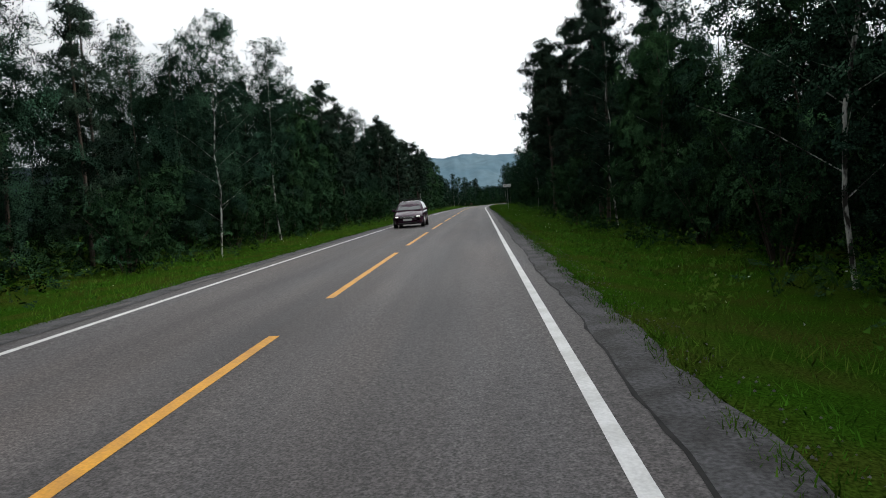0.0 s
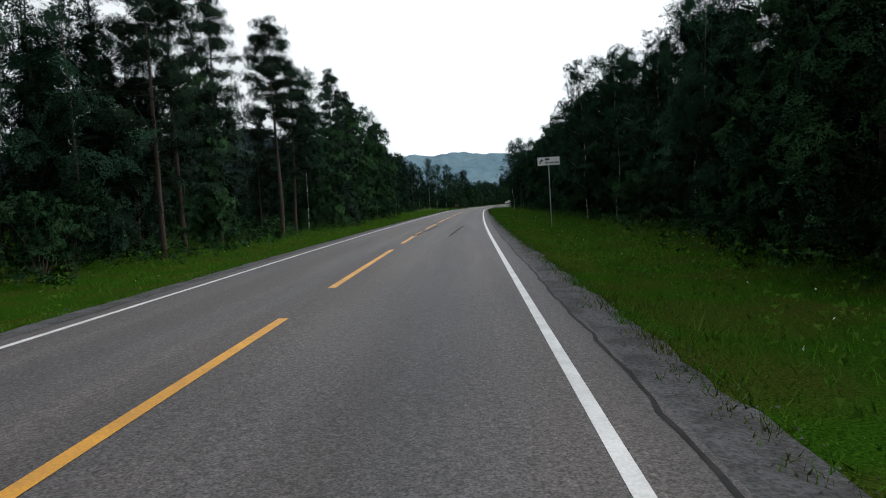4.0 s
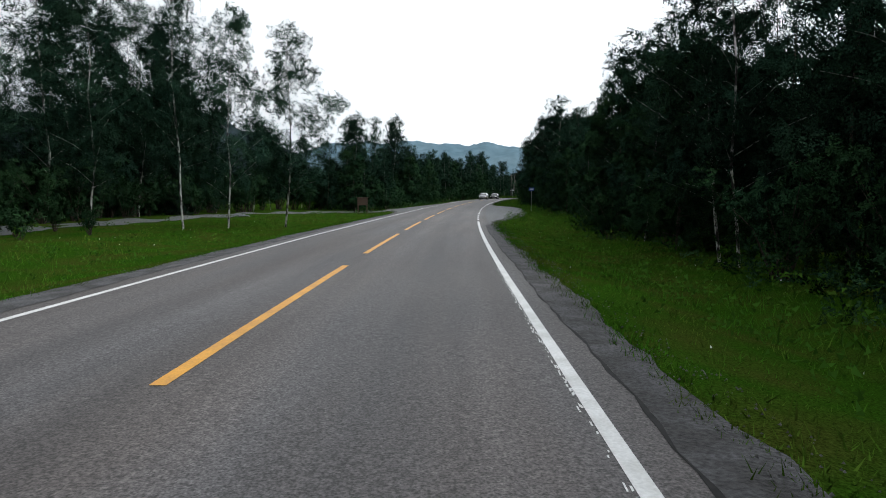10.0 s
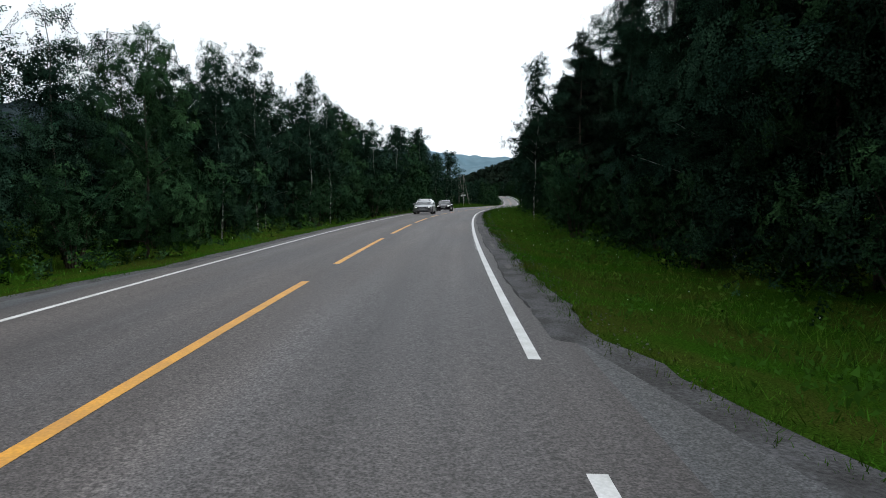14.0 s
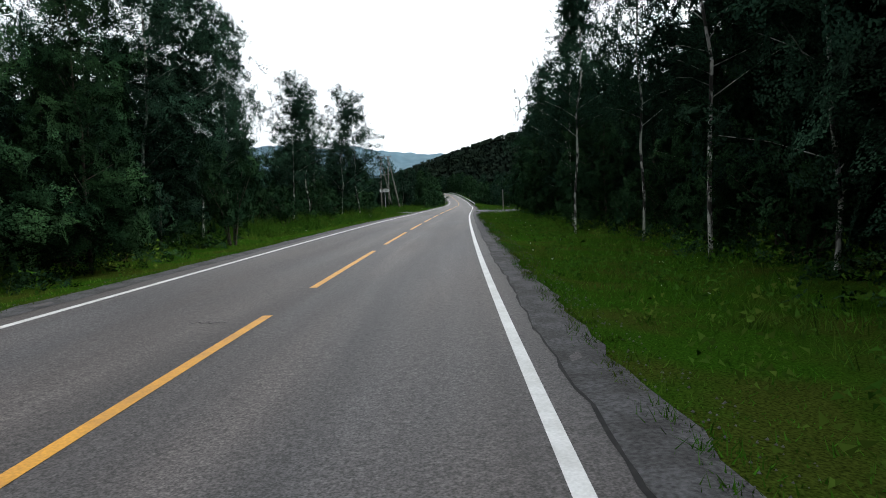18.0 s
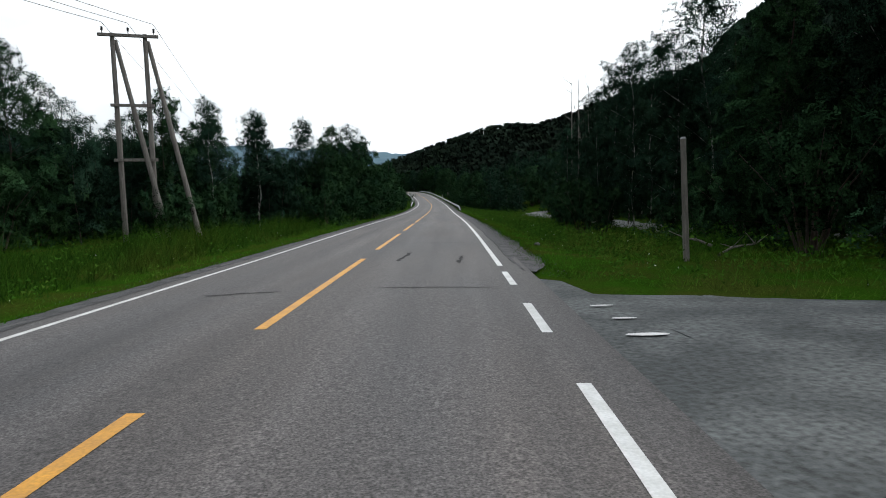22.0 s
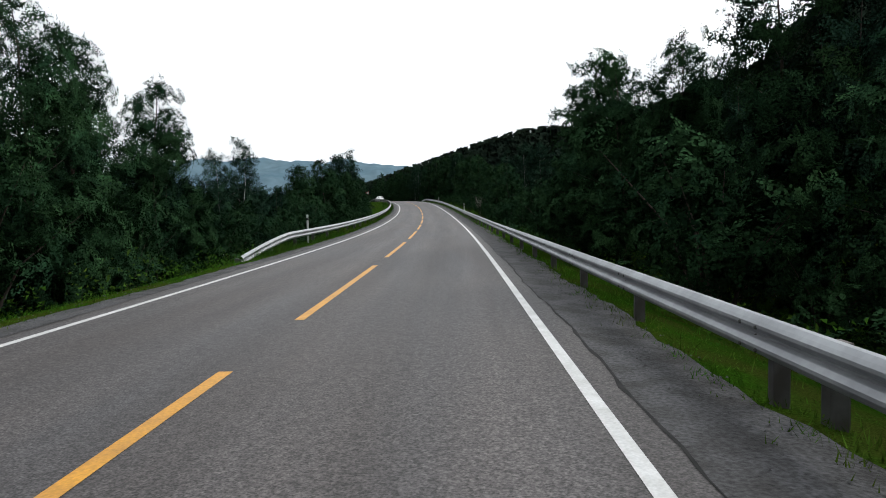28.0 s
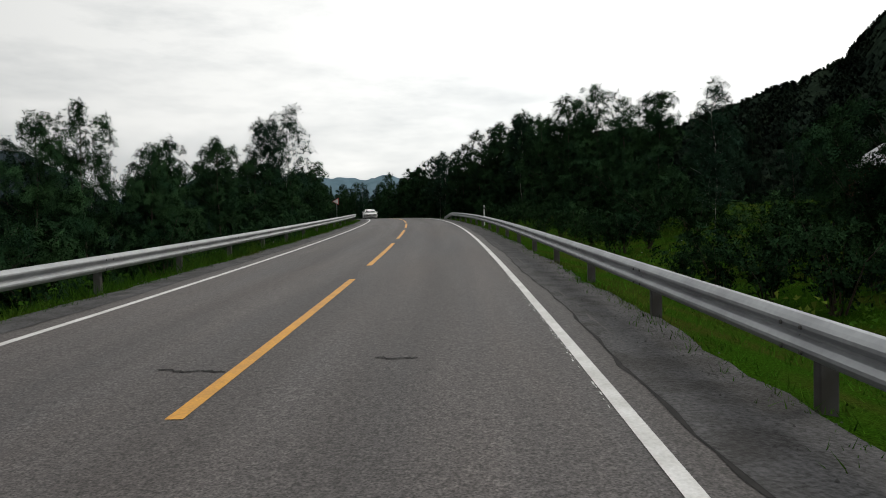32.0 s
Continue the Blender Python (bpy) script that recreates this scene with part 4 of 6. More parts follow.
WORDS = {"birch": ("birch_tree", "slender birch with pale bark and dark green leaves", "tree"),
         "leafy": ("deciduous_tree", "dense dark green deciduous tree leafy down to the ground", "tree"),
         "pine": ("pine_tree", "tall dark pine with a ragged needle crown", "tree"),
         "spruce": ("spruce_tree", "narrow dark green spruce with drooping layered branches", "tree"),
         "bush": ("willow_bush", "dense green willow bush at the forest edge", "bush")}
FIRST = {}
THICKET = []   # willows further from the road


def tree(kind, s, d, h, rnd, variant=None, sink=0.05):
    v = rnd.randrange(len(KINDS[kind])) if variant is None else variant
    if kind == "bush" and (abs(d) > 11.4 or s > 700):
        THICKET.append((s, d, h))
        return None
    k = h / NATIVE[kind]
    wide = k * rnd.uniform(0.85, 1.15)
    p = on_ground(s, d, -sink)
    m = Matrix.Translation(p) @ Matrix.Rotation(rnd.uniform(0, 6.28), 4, "Z") @ Matrix.Diagonal((wide, wide, k, 1))
    if (kind, v) not in FIRST:
        nm, lab, cat = WORDS[kind]
        e = empty(nm)
        part("trunk" if kind != "bush" else "stem", KINDS[kind][v][0], None, e)
        part("crown", KINDS[kind][v][1], None, e)
        e.matrix_basis = m
        tagged(e, lab, cat, "roadside " + nm.replace("_", " ") + "s")
        FIRST[(kind, v)] = e
        return e
    src = FIRST[(kind, v)]
    keep = src.matrix_basis.copy()
    src.matrix_basis = Matrix.Identity(4)
    o = copy_thing(src, m)
    src.matrix_basis = keep
    return o


# Forest edge by stretches: (from s, to s, setback, spacing, low height, high height, birch, pine, spruce, bush share)
LEFT = [(-25, 20, 8.2, 3.2, 8.4, 10.8, 8, 0, 0, 5), (20, 48, 8.4, 3.2, 9.6, 11.8, 8, 1, 0, 5), (48, 80, 8.6, 3.2, 10.0, 12.8, 6, 4, 0, 4), (80, 100, 8.8, 3.4, 11.0, 14.0, 3, 8, 1, 3), (100, 120, 8.8, 3.4, 11, 14.5, 2, 8, 1, 3), (120, 152, 9.2, 4.0, 10.5, 13.5, 3, 8, 1, 3), (152, 176, 9.3, 2.9, 12, 15, 5, 5, 1, 4), (176, 190, 10, 3.2, 9, 11.5, 7, 2, 1, 4)]
LEFT += [(190, 236, 22.5, 2.4, 6.5, 9, 5, 0, 0, 7), (236, 280, 22.5, 2.6, 6.5, 9, 6, 0, 1, 4), (280, 304, 6.9, 2.8, 4.8, 6.4, 6, 0, 0, 8), (304, 315, 7.0, 2.8, 7.6, 9.6, 8, 0, 0, 5), (315, 345, 6.6, 2.9, 7.8, 9.8, 8, 0, 0, 5), (345, 385, 6.4, 2.8, 8.5, 10.8, 8, 0, 0, 5), (385, 415, 6.8, 2.9, 9.2, 12.0, 8, 0, 0, 5), (415, 466, 11.4, 2.6, 5.2, 7.4, 5, 0, 0, 14)]
LEFT += [(477, 504, 15.2, 2.6, 7.0, 9.6, 7, 0, 0, 4), (504, 520, 11.0, 2.7, 6.0, 8.4, 7, 0, 0, 4), (520, 600, 6.3, 2.5, 6.5, 8.6, 8, 0, 0, 6), (600, 622, 6.5, 2.5, 6.0, 7.9, 7, 0, 0, 5), (622, 634, 7.6, 2.0, 8.0, 9.6, 6, 0, 0, 8), (634, 700, 8.2, 2.5, 6.1, 7.9, 6, 0, 0, 9), (700, 770, 10.5, 2.8, 6.5, 8.2, 5, 0, 0, 8), (770, 860, 9, 3.5, 7, 10, 6, 0, 0, 4)]
RIGHT = [(-25, 58, 9.0, 3.0, 9.4, 12.0, 7, 3, 0, 7), (58, 84, 9.6, 3.0, 14, 17.5, 1, 9, 0, 5), (84, 112, 9.8, 3.1, 9.0, 11.2, 7, 1, 0, 5), (112, 190, 11.0, 3.1, 9.8, 12.4, 8, 1, 0, 5), (190, 252, 10.0, 2.8, 9, 11.2, 8, 0, 0, 5), (252, 262, 10.8, 2.8, 6.3, 8.0, 8, 0, 0, 6), (262, 282, 11.3, 2.4, 7.2, 8.8, 8, 0, 0, 6), (282, 310, 11.0, 2.8, 10.5, 12.5, 8, 0, 0, 6)]
RIGHT += [(310, 400, 9.2, 3.0, 9.5, 12.3, 8, 2, 0, 3), (400, 466, 10.0, 3.2, 9.5, 12.5, 9, 0, 0, 3), (490, 508, 12.0, 3.0, 8.5, 11.5, 6, 1, 1, 4), (508, 558, 21.2, 2.6, 9.5, 13, 6, 0, 1, 6), (558, 583, 22.5, 2.6, 6, 8.5, 6, 0, 0, 9), (586, 614, 7.8, 2.6, 5.4, 7.6, 7, 0, 0, 6), (614, 634, 7.6, 2.4, 7.2, 8.8, 8, 0, 0, 5), (634, 659, 7.6, 2.2, 2.6, 4.0, 5, 0, 0, 9)]
RIGHT += [(659, 684, 8.0, 2.4, 5.4, 6.8, 7, 0, 0, 5), (684, 722, 12.0, 3.4, 3.0, 4.6, 3, 0, 0, 9), (722, 738, 13.0, 3.2, 6.5, 8.2, 9, 0, 0, 0.6), (738, 778, 13.0, 3.2, 9.5, 12.0, 9, 0, 0, 0.6), (778, 880, 10, 3.4, 8.5, 11.5, 7, 0, 1, 4)]
TAKEN = []


def back_height(s, side):
    """Height of the wood behind, against the trees of the edge."""
    if side < 0:
        return float(np.interp(s, [75, 105, 150, 160, 185, 190, 285, 295, 315, 380, 388, 600], [0.92, 0.8, 0.6, 0.75, 0.8, 1.1, 1.1, 0.8, 0.9, 0.9, 0.65, 0.75]))
    return float(np.interp(s, [95, 112, 195, 204, 245, 260, 278, 286, 318, 395, 410, 480], [0.75, 1.0, 1.0, 0.9, 0.88, 0.8, 0.78, 0.92, 1.15, 1.1, 0.9, 0.8]))


def leafy_share(s, side):
    """How many of the birches are dense leafy trees without a visible pale stem."""
    if side < 0:
        return float(np.interp(s, [0, 150, 280, 330, 400, 500, 530, 760], [0.6, 0.5, 0.7, 0.55, 0.4, 0.5, 0.95, 0.8]))
    return float(np.interp(s, [0, 60, 120, 200, 300, 330, 460, 500, 580, 760], [0.8, 0.6, 0.45, 0.35, 0.4, 0.3, 0.35, 0.6, 0.9, 0.7]))


def free(s, d, gap=2.2):
    for a, b in TAKEN:
        if abs(a - s) < gap and abs(b - d) < gap:
            return False
    TAKEN.append((s, d))
    return True


rnd = random.Random(11)


# single trees that stand out
def stand(trees):
    """Trees set one by one: kind, place along and across the road, height, variant."""
    for kind, s, d, h, v in trees:
        TAKEN.append((s, d))
        tree(kind, s, d, h, rnd, v)


stand([('pine', 40, 9.8, 13.5, 2), ('pine', 46, 10.5, 14.5, 0), ('pine', 34, 11, 13.0, 2), ('spruce', 160, -10.5, 9.0, 2)])      # first straight
stand([('spruce', 211, -11.8, 10.0, 0), ('birch', 243, -10.8, 12.0, 1), ('birch', 241, -19.5, 12.6, 3), ('birch', 249.5, -7.8, 11, 0), ('birch', 249, -21.5, 14, 0), ('bush', 247, -20.4, 3.2, 2), ('birch', 226, -12, 10, 0), ('birch', 239, -13, 10, 2), ('birch', 204, 8.6, 12, 3), ('birch', 205.5, 10, 12.5, 1), ('birch', 245.5, -9.6, 11.0, 4)])      # before the lawn
stand([('birch', 268, -19.5, 13, 0), ('birch', 264, -21.5, 14, 2), ('birch', 270, -23, 13, 4), ('birch', 261, -25, 15, 0), ('birch', 258, -21, 14.5, 2), ('birch', 254, -23, 15, 4), ('birch', 273, -18, 9.0, 2), ('birch', 276.5, -17.5, 8.0, 4), ('birch', 281, -18.5, 7.6, 0), ('bush', 279, -14.5, 3.4, 0), ('bush', 270, -17.8, 3, 4), ('bush', 262, -19.6, 3.2, 3), ('bush', 255, -20.2, 3, 1), ('spruce', 262, -20, 7.5, 1), ('leafy', 276, -9.0, 6.4, 2)])      # round the lawn
stand([('birch', 285, -17, 7.8, 2), ('birch', 289, -16, 8.0, 4), ('bush', 283, -14, 3.6, 1), ('bush', 287, -12.6, 4, 2), ('bush', 291, -11, 4, 3), ('birch', 288, -10.8, 7.5, 0), ('birch', 283.5, -10.5, 10.3, 3), ('birch', 293.5, -10.0, 10.8, 1), ('birch', 291, -12.5, 10.5, 3), ('birch', 304, -9.6, 12.3, 3), ('birch', 307, -10.6, 11.6, 1)])      # past the lay-by
stand([('birch', 409, -9.2, 13, 0), ('birch', 413, -9.7, 13.5, 2), ('birch', 417, -10, 13, 4), ('birch', 411, -12.4, 13.5, 2), ('birch', 353, 8.2, 13, 3), ('birch', 386, 9.4, 12, 3), ('birch', 403, 9.7, 12.5, 3), ('birch', 409, 9.5, 12, 3), ('birch', 416, 8.2, 13, 3), ('pine', 375, 12.5, 12.0, 1)])      # birches of the long bend
stand([('birch', 421, -10.4, 12, 2), ('birch', 423, 9.3, 12.5, 1), ('birch', 443, 9.7, 13, 3), ('birch', 461.5, 11, 12, 1), ('birch', 462.5, 13.8, 12, 5), ('birch', 467, 20, 12, 0), ('birch', 468, 26, 12, 2), ('birch', 457, -8.7, 13.0, 2), ('birch', 452, -9.8, 13.0, 0), ('birch', 439, -10, 11.3, 3), ('birch', 432.5, -9.6, 10.8, 1), ('birch', 445, -11.5, 10.3, 5), ('birch', 428, -12, 9.5, 3)])      # before the junction
stand([('birch', 505, 14.5, 14.5, 1), ('birch', 488.5, 14.5, 14, 3), ('birch', 489.5, 18, 14.5, 0), ('birch', 490, 23, 15, 2), ('birch', 491.5, 20.5, 14.5, 4), ('birch', 492, 26, 15, 0), ('birch', 490, 31, 15, 2), ('birch', 494, 15.6, 13, 2), ('birch', 493, 29, 15, 4), ('birch', 488, 27.5, 14, 2), ('birch', 496, -16, 8.5, 3), ('birch', 507, 13.6, 9.5, 0), ('birch', 510.5, 12.6, 8.5, 2), ('bush', 511, 11, 3.2, 4)])      # past the junction
stand([('birch', 512.5, 14, 11.5, 4), ('birch', 517, 14, 12, 0), ('birch', 522, 14.2, 11.5, 2), ('birch', 519, -10.8, 8.0, 3), ('birch', 522, -11.6, 7.8, 1), ('birch', 517, 11.8, 6.8, 0), ('birch', 521, 13.2, 7.4, 2), ('bush', 515, 10.6, 3.4, 0), ('bush', 518.5, 10.4, 3.8, 1), ('bush', 522.5, 11.2, 3.6, 2)])      # corner of the gravel track
stand([('birch', 526.5, 14.2, 10.5, 4), ('birch', 530, 12.9, 8.2, 0), ('birch', 533, 13.2, 7.4, 2), ('birch', 529, -9.5, 8.6, 3), ('birch', 526, 13.6, 7.0, 4), ('bush', 527, 11.8, 3.2, 3), ('bush', 530, 12.8, 2.8, 4), ('leafy', 553, -7.6, 9.6, 2), ('birch', 549, -8.8, 10.2, 0), ('leafy', 557.5, -8, 8.8, 0)])      # along the gravel track
stand([('birch', 706, -10.5, 9.3, 3), ('birch', 768, -12, 14.5, 2), ('birch', 772, -13.5, 14, 0), ('birch', 770, -15, 14, 4), ('birch', 670, 10.2, 7.8, 0), ('birch', 672.5, 11.2, 7.8, 2), ('birch', 667, 11.6, 7.6, 4), ('leafy', 702, 17.5, 6.5, 1), ('leafy', 706, 20, 7, 0), ('leafy', 704, 22.5, 7.5, 2), ('leafy', 700, 20, 6.8, 4)])      # last bends

for s in np.arange(424, 467, 2.3):      # willows under the birches by the driveway
    if free(s, -9.2, 1.3):
        tree("bush", s, -9.2 - rnd.uniform(-0.7, 2.4), rnd.uniform(1.5, 3.0), rnd)
for s in np.arange(196, 282, 2.2):      # thicket along the far side of the access road
    d = np.interp(s, [190, 215, 240, 256, 266, 274, 282], [-25.5, -22, -21, -20.5, -19, -17.5, -13.5])
    tree("bush", s, d - rnd.uniform(0, 2.0), rnd.uniform(2.4, 4.2), rnd)
for s in np.arange(193, 241, 1.3):      # rough willows between the road and the access road
    tree("bush", s, -rnd.uniform(11.5, 15.8), rnd.uniform(1.0, 2.3), rnd)
for _ in range(70):                     # scrub on the bank below the house
    tree("bush", rnd.uniform(701, 765), rnd.uniform(7.0, 14.5), rnd.uniform(0.9, 2.0), rnd)
for _ in range(16):                     # willows where the track goes out of sight
    tree("bush", rnd.uniform(583, 597), rnd.uniform(27, 31), rnd.uniform(2.4, 4.0), rnd)
for _ in range(34):                     # scrub inside the bend of the gravel track
    s = rnd.uniform(560, 581)
    tree("bush", s, np.interp(s, [560, 570, 578, 585], [19.6, 19.2, 20.6, 24]) + rnd.uniform(0, 2.5), rnd.uniform(0.9, 1.9), rnd)
for d in np.arange(9.5, 40, 1.9):       # behind the bend of the gravel track
    s = 599 + rnd.uniform(0, 3)
    tree("birch" if rnd.random() < 0.6 else "bush", s, d, rnd.uniform(5, 8) if d < 28 else 8.5, rnd)
    tree("bush", s - 2.4 + rnd.uniform(-0.5, 0.5), d if d < 26 else d + 8, rnd.uniform(2.5, 4.2), rnd)

BACK = []      # the woods behind: (kind, s, d, h)
for side, table in ((-1, LEFT), (1, RIGHT)):
    for s0, s1, setb, gap, h0, h1, wb, wp, ws, wu in table:
        s = s0 + rnd.uniform(0, gap)
        while s < s1:
            kind = rnd.choices(("birch", "pine", "spruce", "bush"), (wb, wp, ws, wu * 0.6))[0]
            if kind == "birch" and rnd.random() < leafy_share(s, side):
                kind = "leafy"
            d = setb + rnd.uniform(0, 2.4)
            if kind == "bush":
                h = rnd.uniform(2.2, 4.2)
                d -= 0.7
            else:
                h = rnd.uniform(h0, h1) * (0.8 if kind == "leafy" and s < 500 else 1.0)
            if free(s, side * d, 1.6):
                tree(kind, s, side * d, h, rnd)
            if rnd.random() < 0.34:
                d2 = setb + rnd.uniform(0.2, 2.0)
                if free(s + gap / 2, side * d2, 1.2):
                    tree("bush", s + gap / 2, side * d2, rnd.uniform(1.6, 3.6), rnd)
            for row in range(2):
                for _ in range(2 if row == 0 and rnd.random() < 0.35 else 1):
                    kb = rnd.choices(("birch", "pine", "spruce"), (wb + 1, wp, ws + 0.3))[0]
                    if side > 0 and 706 < s < 772:
                        continue
                    BACK.append((kb, s + rnd.uniform(-2, 2), side * (setb + 3.2 + row * 3.4 + rnd.uniform(-1.2, 1.2)), rnd.uniform(h0, h1) * back_height(s, side)))
            s += gap * rnd.uniform(0.7, 1.3)

for _ in range(90):       # the wood behind the junction's willows
    BACK.append(("birch", rnd.uniform(418, 474), -rnd.uniform(16, 34), rnd.uniform(6.5, 9.0)))
for _ in range(90):       # beyond the second junction and along the last bend
    BACK.append(("birch", rnd.uniform(506, 530) if rnd.random() < 0.5 else rnd.uniform(640, 780), -rnd.uniform(17, 36), rnd.uniform(6.5, 8.5)))
for _ in range(230):      # the slope above the gravel track and the last bends
    s = rnd.uniform(490, 765)
    d = rnd.uniform(20, 52)
    if s > 700 and abs(s - 738) < 16 and d < 44 or d < np.interp(s, [490, 555, 583, 588, 594, 600], [24, 25, 26, 34, 34, 20]):
        continue
    BACK.append((rnd.choices(("birch", "spruce"), (6, 1))[0], s, d, rnd.uniform(7, 11)))


def wood(name, entries, label, leaf, bark, make, native, n_var=3):
    """Trees of the wood behind the edge, joined, as nobody could count them."""
    base = [make(v) for v in range(n_var)]
    tvs, tfs, lvs, lfs, lns = [], [], [], [], []
    to = lo = 0
    rs = np.random.RandomState(77)
    for s, d, h in entries:
        (tv, tf), (lv, lf, ln) = base[rs.randint(n_var)]
        k = h / native
        ang = rs.uniform(0, 6.28)
        rot = np.array([[math.cos(ang), -math.sin(ang), 0], [math.sin(ang), math.cos(ang), 0], [0, 0, 1]]) * k
        p = np.array(on_ground(s, d))
        tv2, lv2 = np.asarray(tv) @ rot.T + p, lv @ rot.T + p
        tvs.append(tv2)
        tfs.append(np.asarray(tf) + to)
        to += len(tv2)
        lvs.append(lv2)
        lfs.append(lf + lo)
        lns.append(ln @ rot.T / k)
        lo += len(lv2)
    if not entries:
        return
    e = empty(name)
    o1 = part("trunks", mesh_of(name + "_trunks", np.concatenate(tvs), np.concatenate(tfs), bark, True), None, e)
    o2 = part("crowns", mesh_of(name + "_crowns", np.concatenate(lvs), np.concatenate(lfs), leaf, normals=np.concatenate(lns)), None, e)
    tagged(e, label, "woods", kind="stuff")
    tagged(o1, kind="stuff")
    tagged(o2, kind="stuff")


pick = lambda k: [(s, d, h) for kk, s, d, h in BACK if kk == k]
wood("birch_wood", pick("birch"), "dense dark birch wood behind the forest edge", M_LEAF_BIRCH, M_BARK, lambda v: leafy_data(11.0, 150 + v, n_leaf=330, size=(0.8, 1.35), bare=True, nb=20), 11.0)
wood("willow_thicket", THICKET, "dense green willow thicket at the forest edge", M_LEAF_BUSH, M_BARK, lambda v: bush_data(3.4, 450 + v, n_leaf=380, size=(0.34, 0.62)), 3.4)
FAR_WOOD = []    # the forest that goes on to both sides
for _ in range(2300):
    s, d = rnd.uniform(-60, 860), rnd.choice((-1, 1)) * rnd.uniform(17, 85)
    if d > 0 and s > 470 or d < 0 and 185 < s < 300 and d > -29 or abs(s - 478) < 9:
        continue
    FAR_WOOD.append((s, d, rnd.uniform(5.5, 7.5)))
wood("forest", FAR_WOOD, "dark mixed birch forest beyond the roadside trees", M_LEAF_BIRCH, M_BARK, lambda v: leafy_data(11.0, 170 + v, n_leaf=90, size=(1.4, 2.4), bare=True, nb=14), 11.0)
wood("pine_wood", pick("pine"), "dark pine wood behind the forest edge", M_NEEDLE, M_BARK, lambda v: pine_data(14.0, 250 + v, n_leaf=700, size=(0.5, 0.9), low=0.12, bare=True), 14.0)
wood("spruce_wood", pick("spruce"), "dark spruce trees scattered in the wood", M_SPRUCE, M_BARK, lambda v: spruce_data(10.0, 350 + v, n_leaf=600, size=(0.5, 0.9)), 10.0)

# trees that cover the mountain's skyline and its slope, and the nearer hill
def slope_trees(n, sky, a0, a1, r0, r1, hill, heights, conifers, seed):
    rs = np.random.RandomState(seed)
    pv, pf, pn = spruce_data(10.0, 390, n_leaf=30, size=(2.2, 4.0))[1]
    bv, bf, bn = leafy_data(10.0, 190, n_leaf=30, size=(2.6, 4.6), nb=10)[1]
    vs, fs, ns, o = [], [], [], 0
    for _ in range(n):
        a_ = rs.uniform(a0, a1)
        e_ = np.interp(a_, [p[0] for p in sky], [p[1] for p in sky])
        fr = 1.0 if rs.rand() < 0.2 else rs.uniform(0.02, 1.0)
        r_ = r0 + (r1 - r0) * fr
        z = r1 * math.tan(math.radians(e_)) * np.interp(fr, (0, 0.3, 0.6, 0.82, 1), (-0.02, 0.25, 0.55, 0.8, 1.0)) - 4
        t_ = math.radians(90 + a_)
        v0, f0, n0 = (pv, pf, pn) if rs.rand() < (conifers if fr > 0.8 else conifers * 0.4) else (bv, bf, bn)
        vs.append(v0 * (rs.uniform(*heights) / 10) + [cx + r_ * math.cos(t_), cy + r_ * math.sin(t_), z])
        fs.append(f0 + o)
        ns.append(n0)
        o += len(v0)
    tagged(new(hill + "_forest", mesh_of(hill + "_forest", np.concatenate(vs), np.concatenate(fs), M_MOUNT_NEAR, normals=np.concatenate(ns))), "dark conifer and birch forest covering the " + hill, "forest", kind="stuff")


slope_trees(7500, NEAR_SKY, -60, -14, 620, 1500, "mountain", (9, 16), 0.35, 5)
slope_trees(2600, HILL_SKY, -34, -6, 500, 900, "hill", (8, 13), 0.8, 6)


def scatter(name, n, where, make, mat, label, cat, seed):
    """Small plants, joined: where(rs, n) gives s and d, make(rs, s, d) the blades."""
    rs = np.random.RandomState(seed)
    s, d = where(rs, n)
    ok = np.ones(len(s), bool)
    ok &= ~((d > 0) & (d < bay_edge(s, True) + 0.1)) & ~((d < 0) & (-d < bay_edge(s, False) + 0.1))
    jw = np.interp(d, [4, 4.5, 5.5, 6.8, 8, 11, 14, 30], [9.5, 8.8, 7.7, 6.2, 5.4, 3.4, 2.7, 2.4])
    ok &= ~((d > 0) & (np.abs(s - 478.0) < jw))
    ok &= ~((d < 0) & (np.abs(s - 476.4) < np.interp(-d, [4, 5.5, 7, 9], [3.0, 1.9, 1.0, 0])))
    ad = np.interp(s, [190, 215, 240, 256, 266, 272, 277, 282, 288], [-22, -18.5, -17.5, -17, -15, -12.3, -9, -6.2, -4.7])
    ok &= ~((s > 190) & (s < 289) & (np.abs(d - ad) < np.where(s > 264, 3.0, 2.0)))
    td = np.interp(s, [490, 502, 520, 545, 560, 570, 578, 585, 591], [20, 17.3, 17.6, 17.8, 16.2, 15.6, 16.4, 19.5, 25])
    ok &= ~((s > 488) & (s < 592) & (np.abs(d - td) < 2.0 + (s > 575) * 1.2))
    ok &= ~((s > 585) & (d > 0) & (d < 6.2) & (rs.rand(len(s)) < 0.5))      # thin growth under the guardrails
    s, d = s[ok], d[ok]
    x, y = plan(s, d)
    z = ground_z(s, d)
    v, f, *nrm = make(rs, np.stack([x, y, z], -1), s, d)
    return tagged(new(name, mesh_of(name, v, f, mat, normals=nrm[0] if nrm else None)), label, cat, kind="stuff")


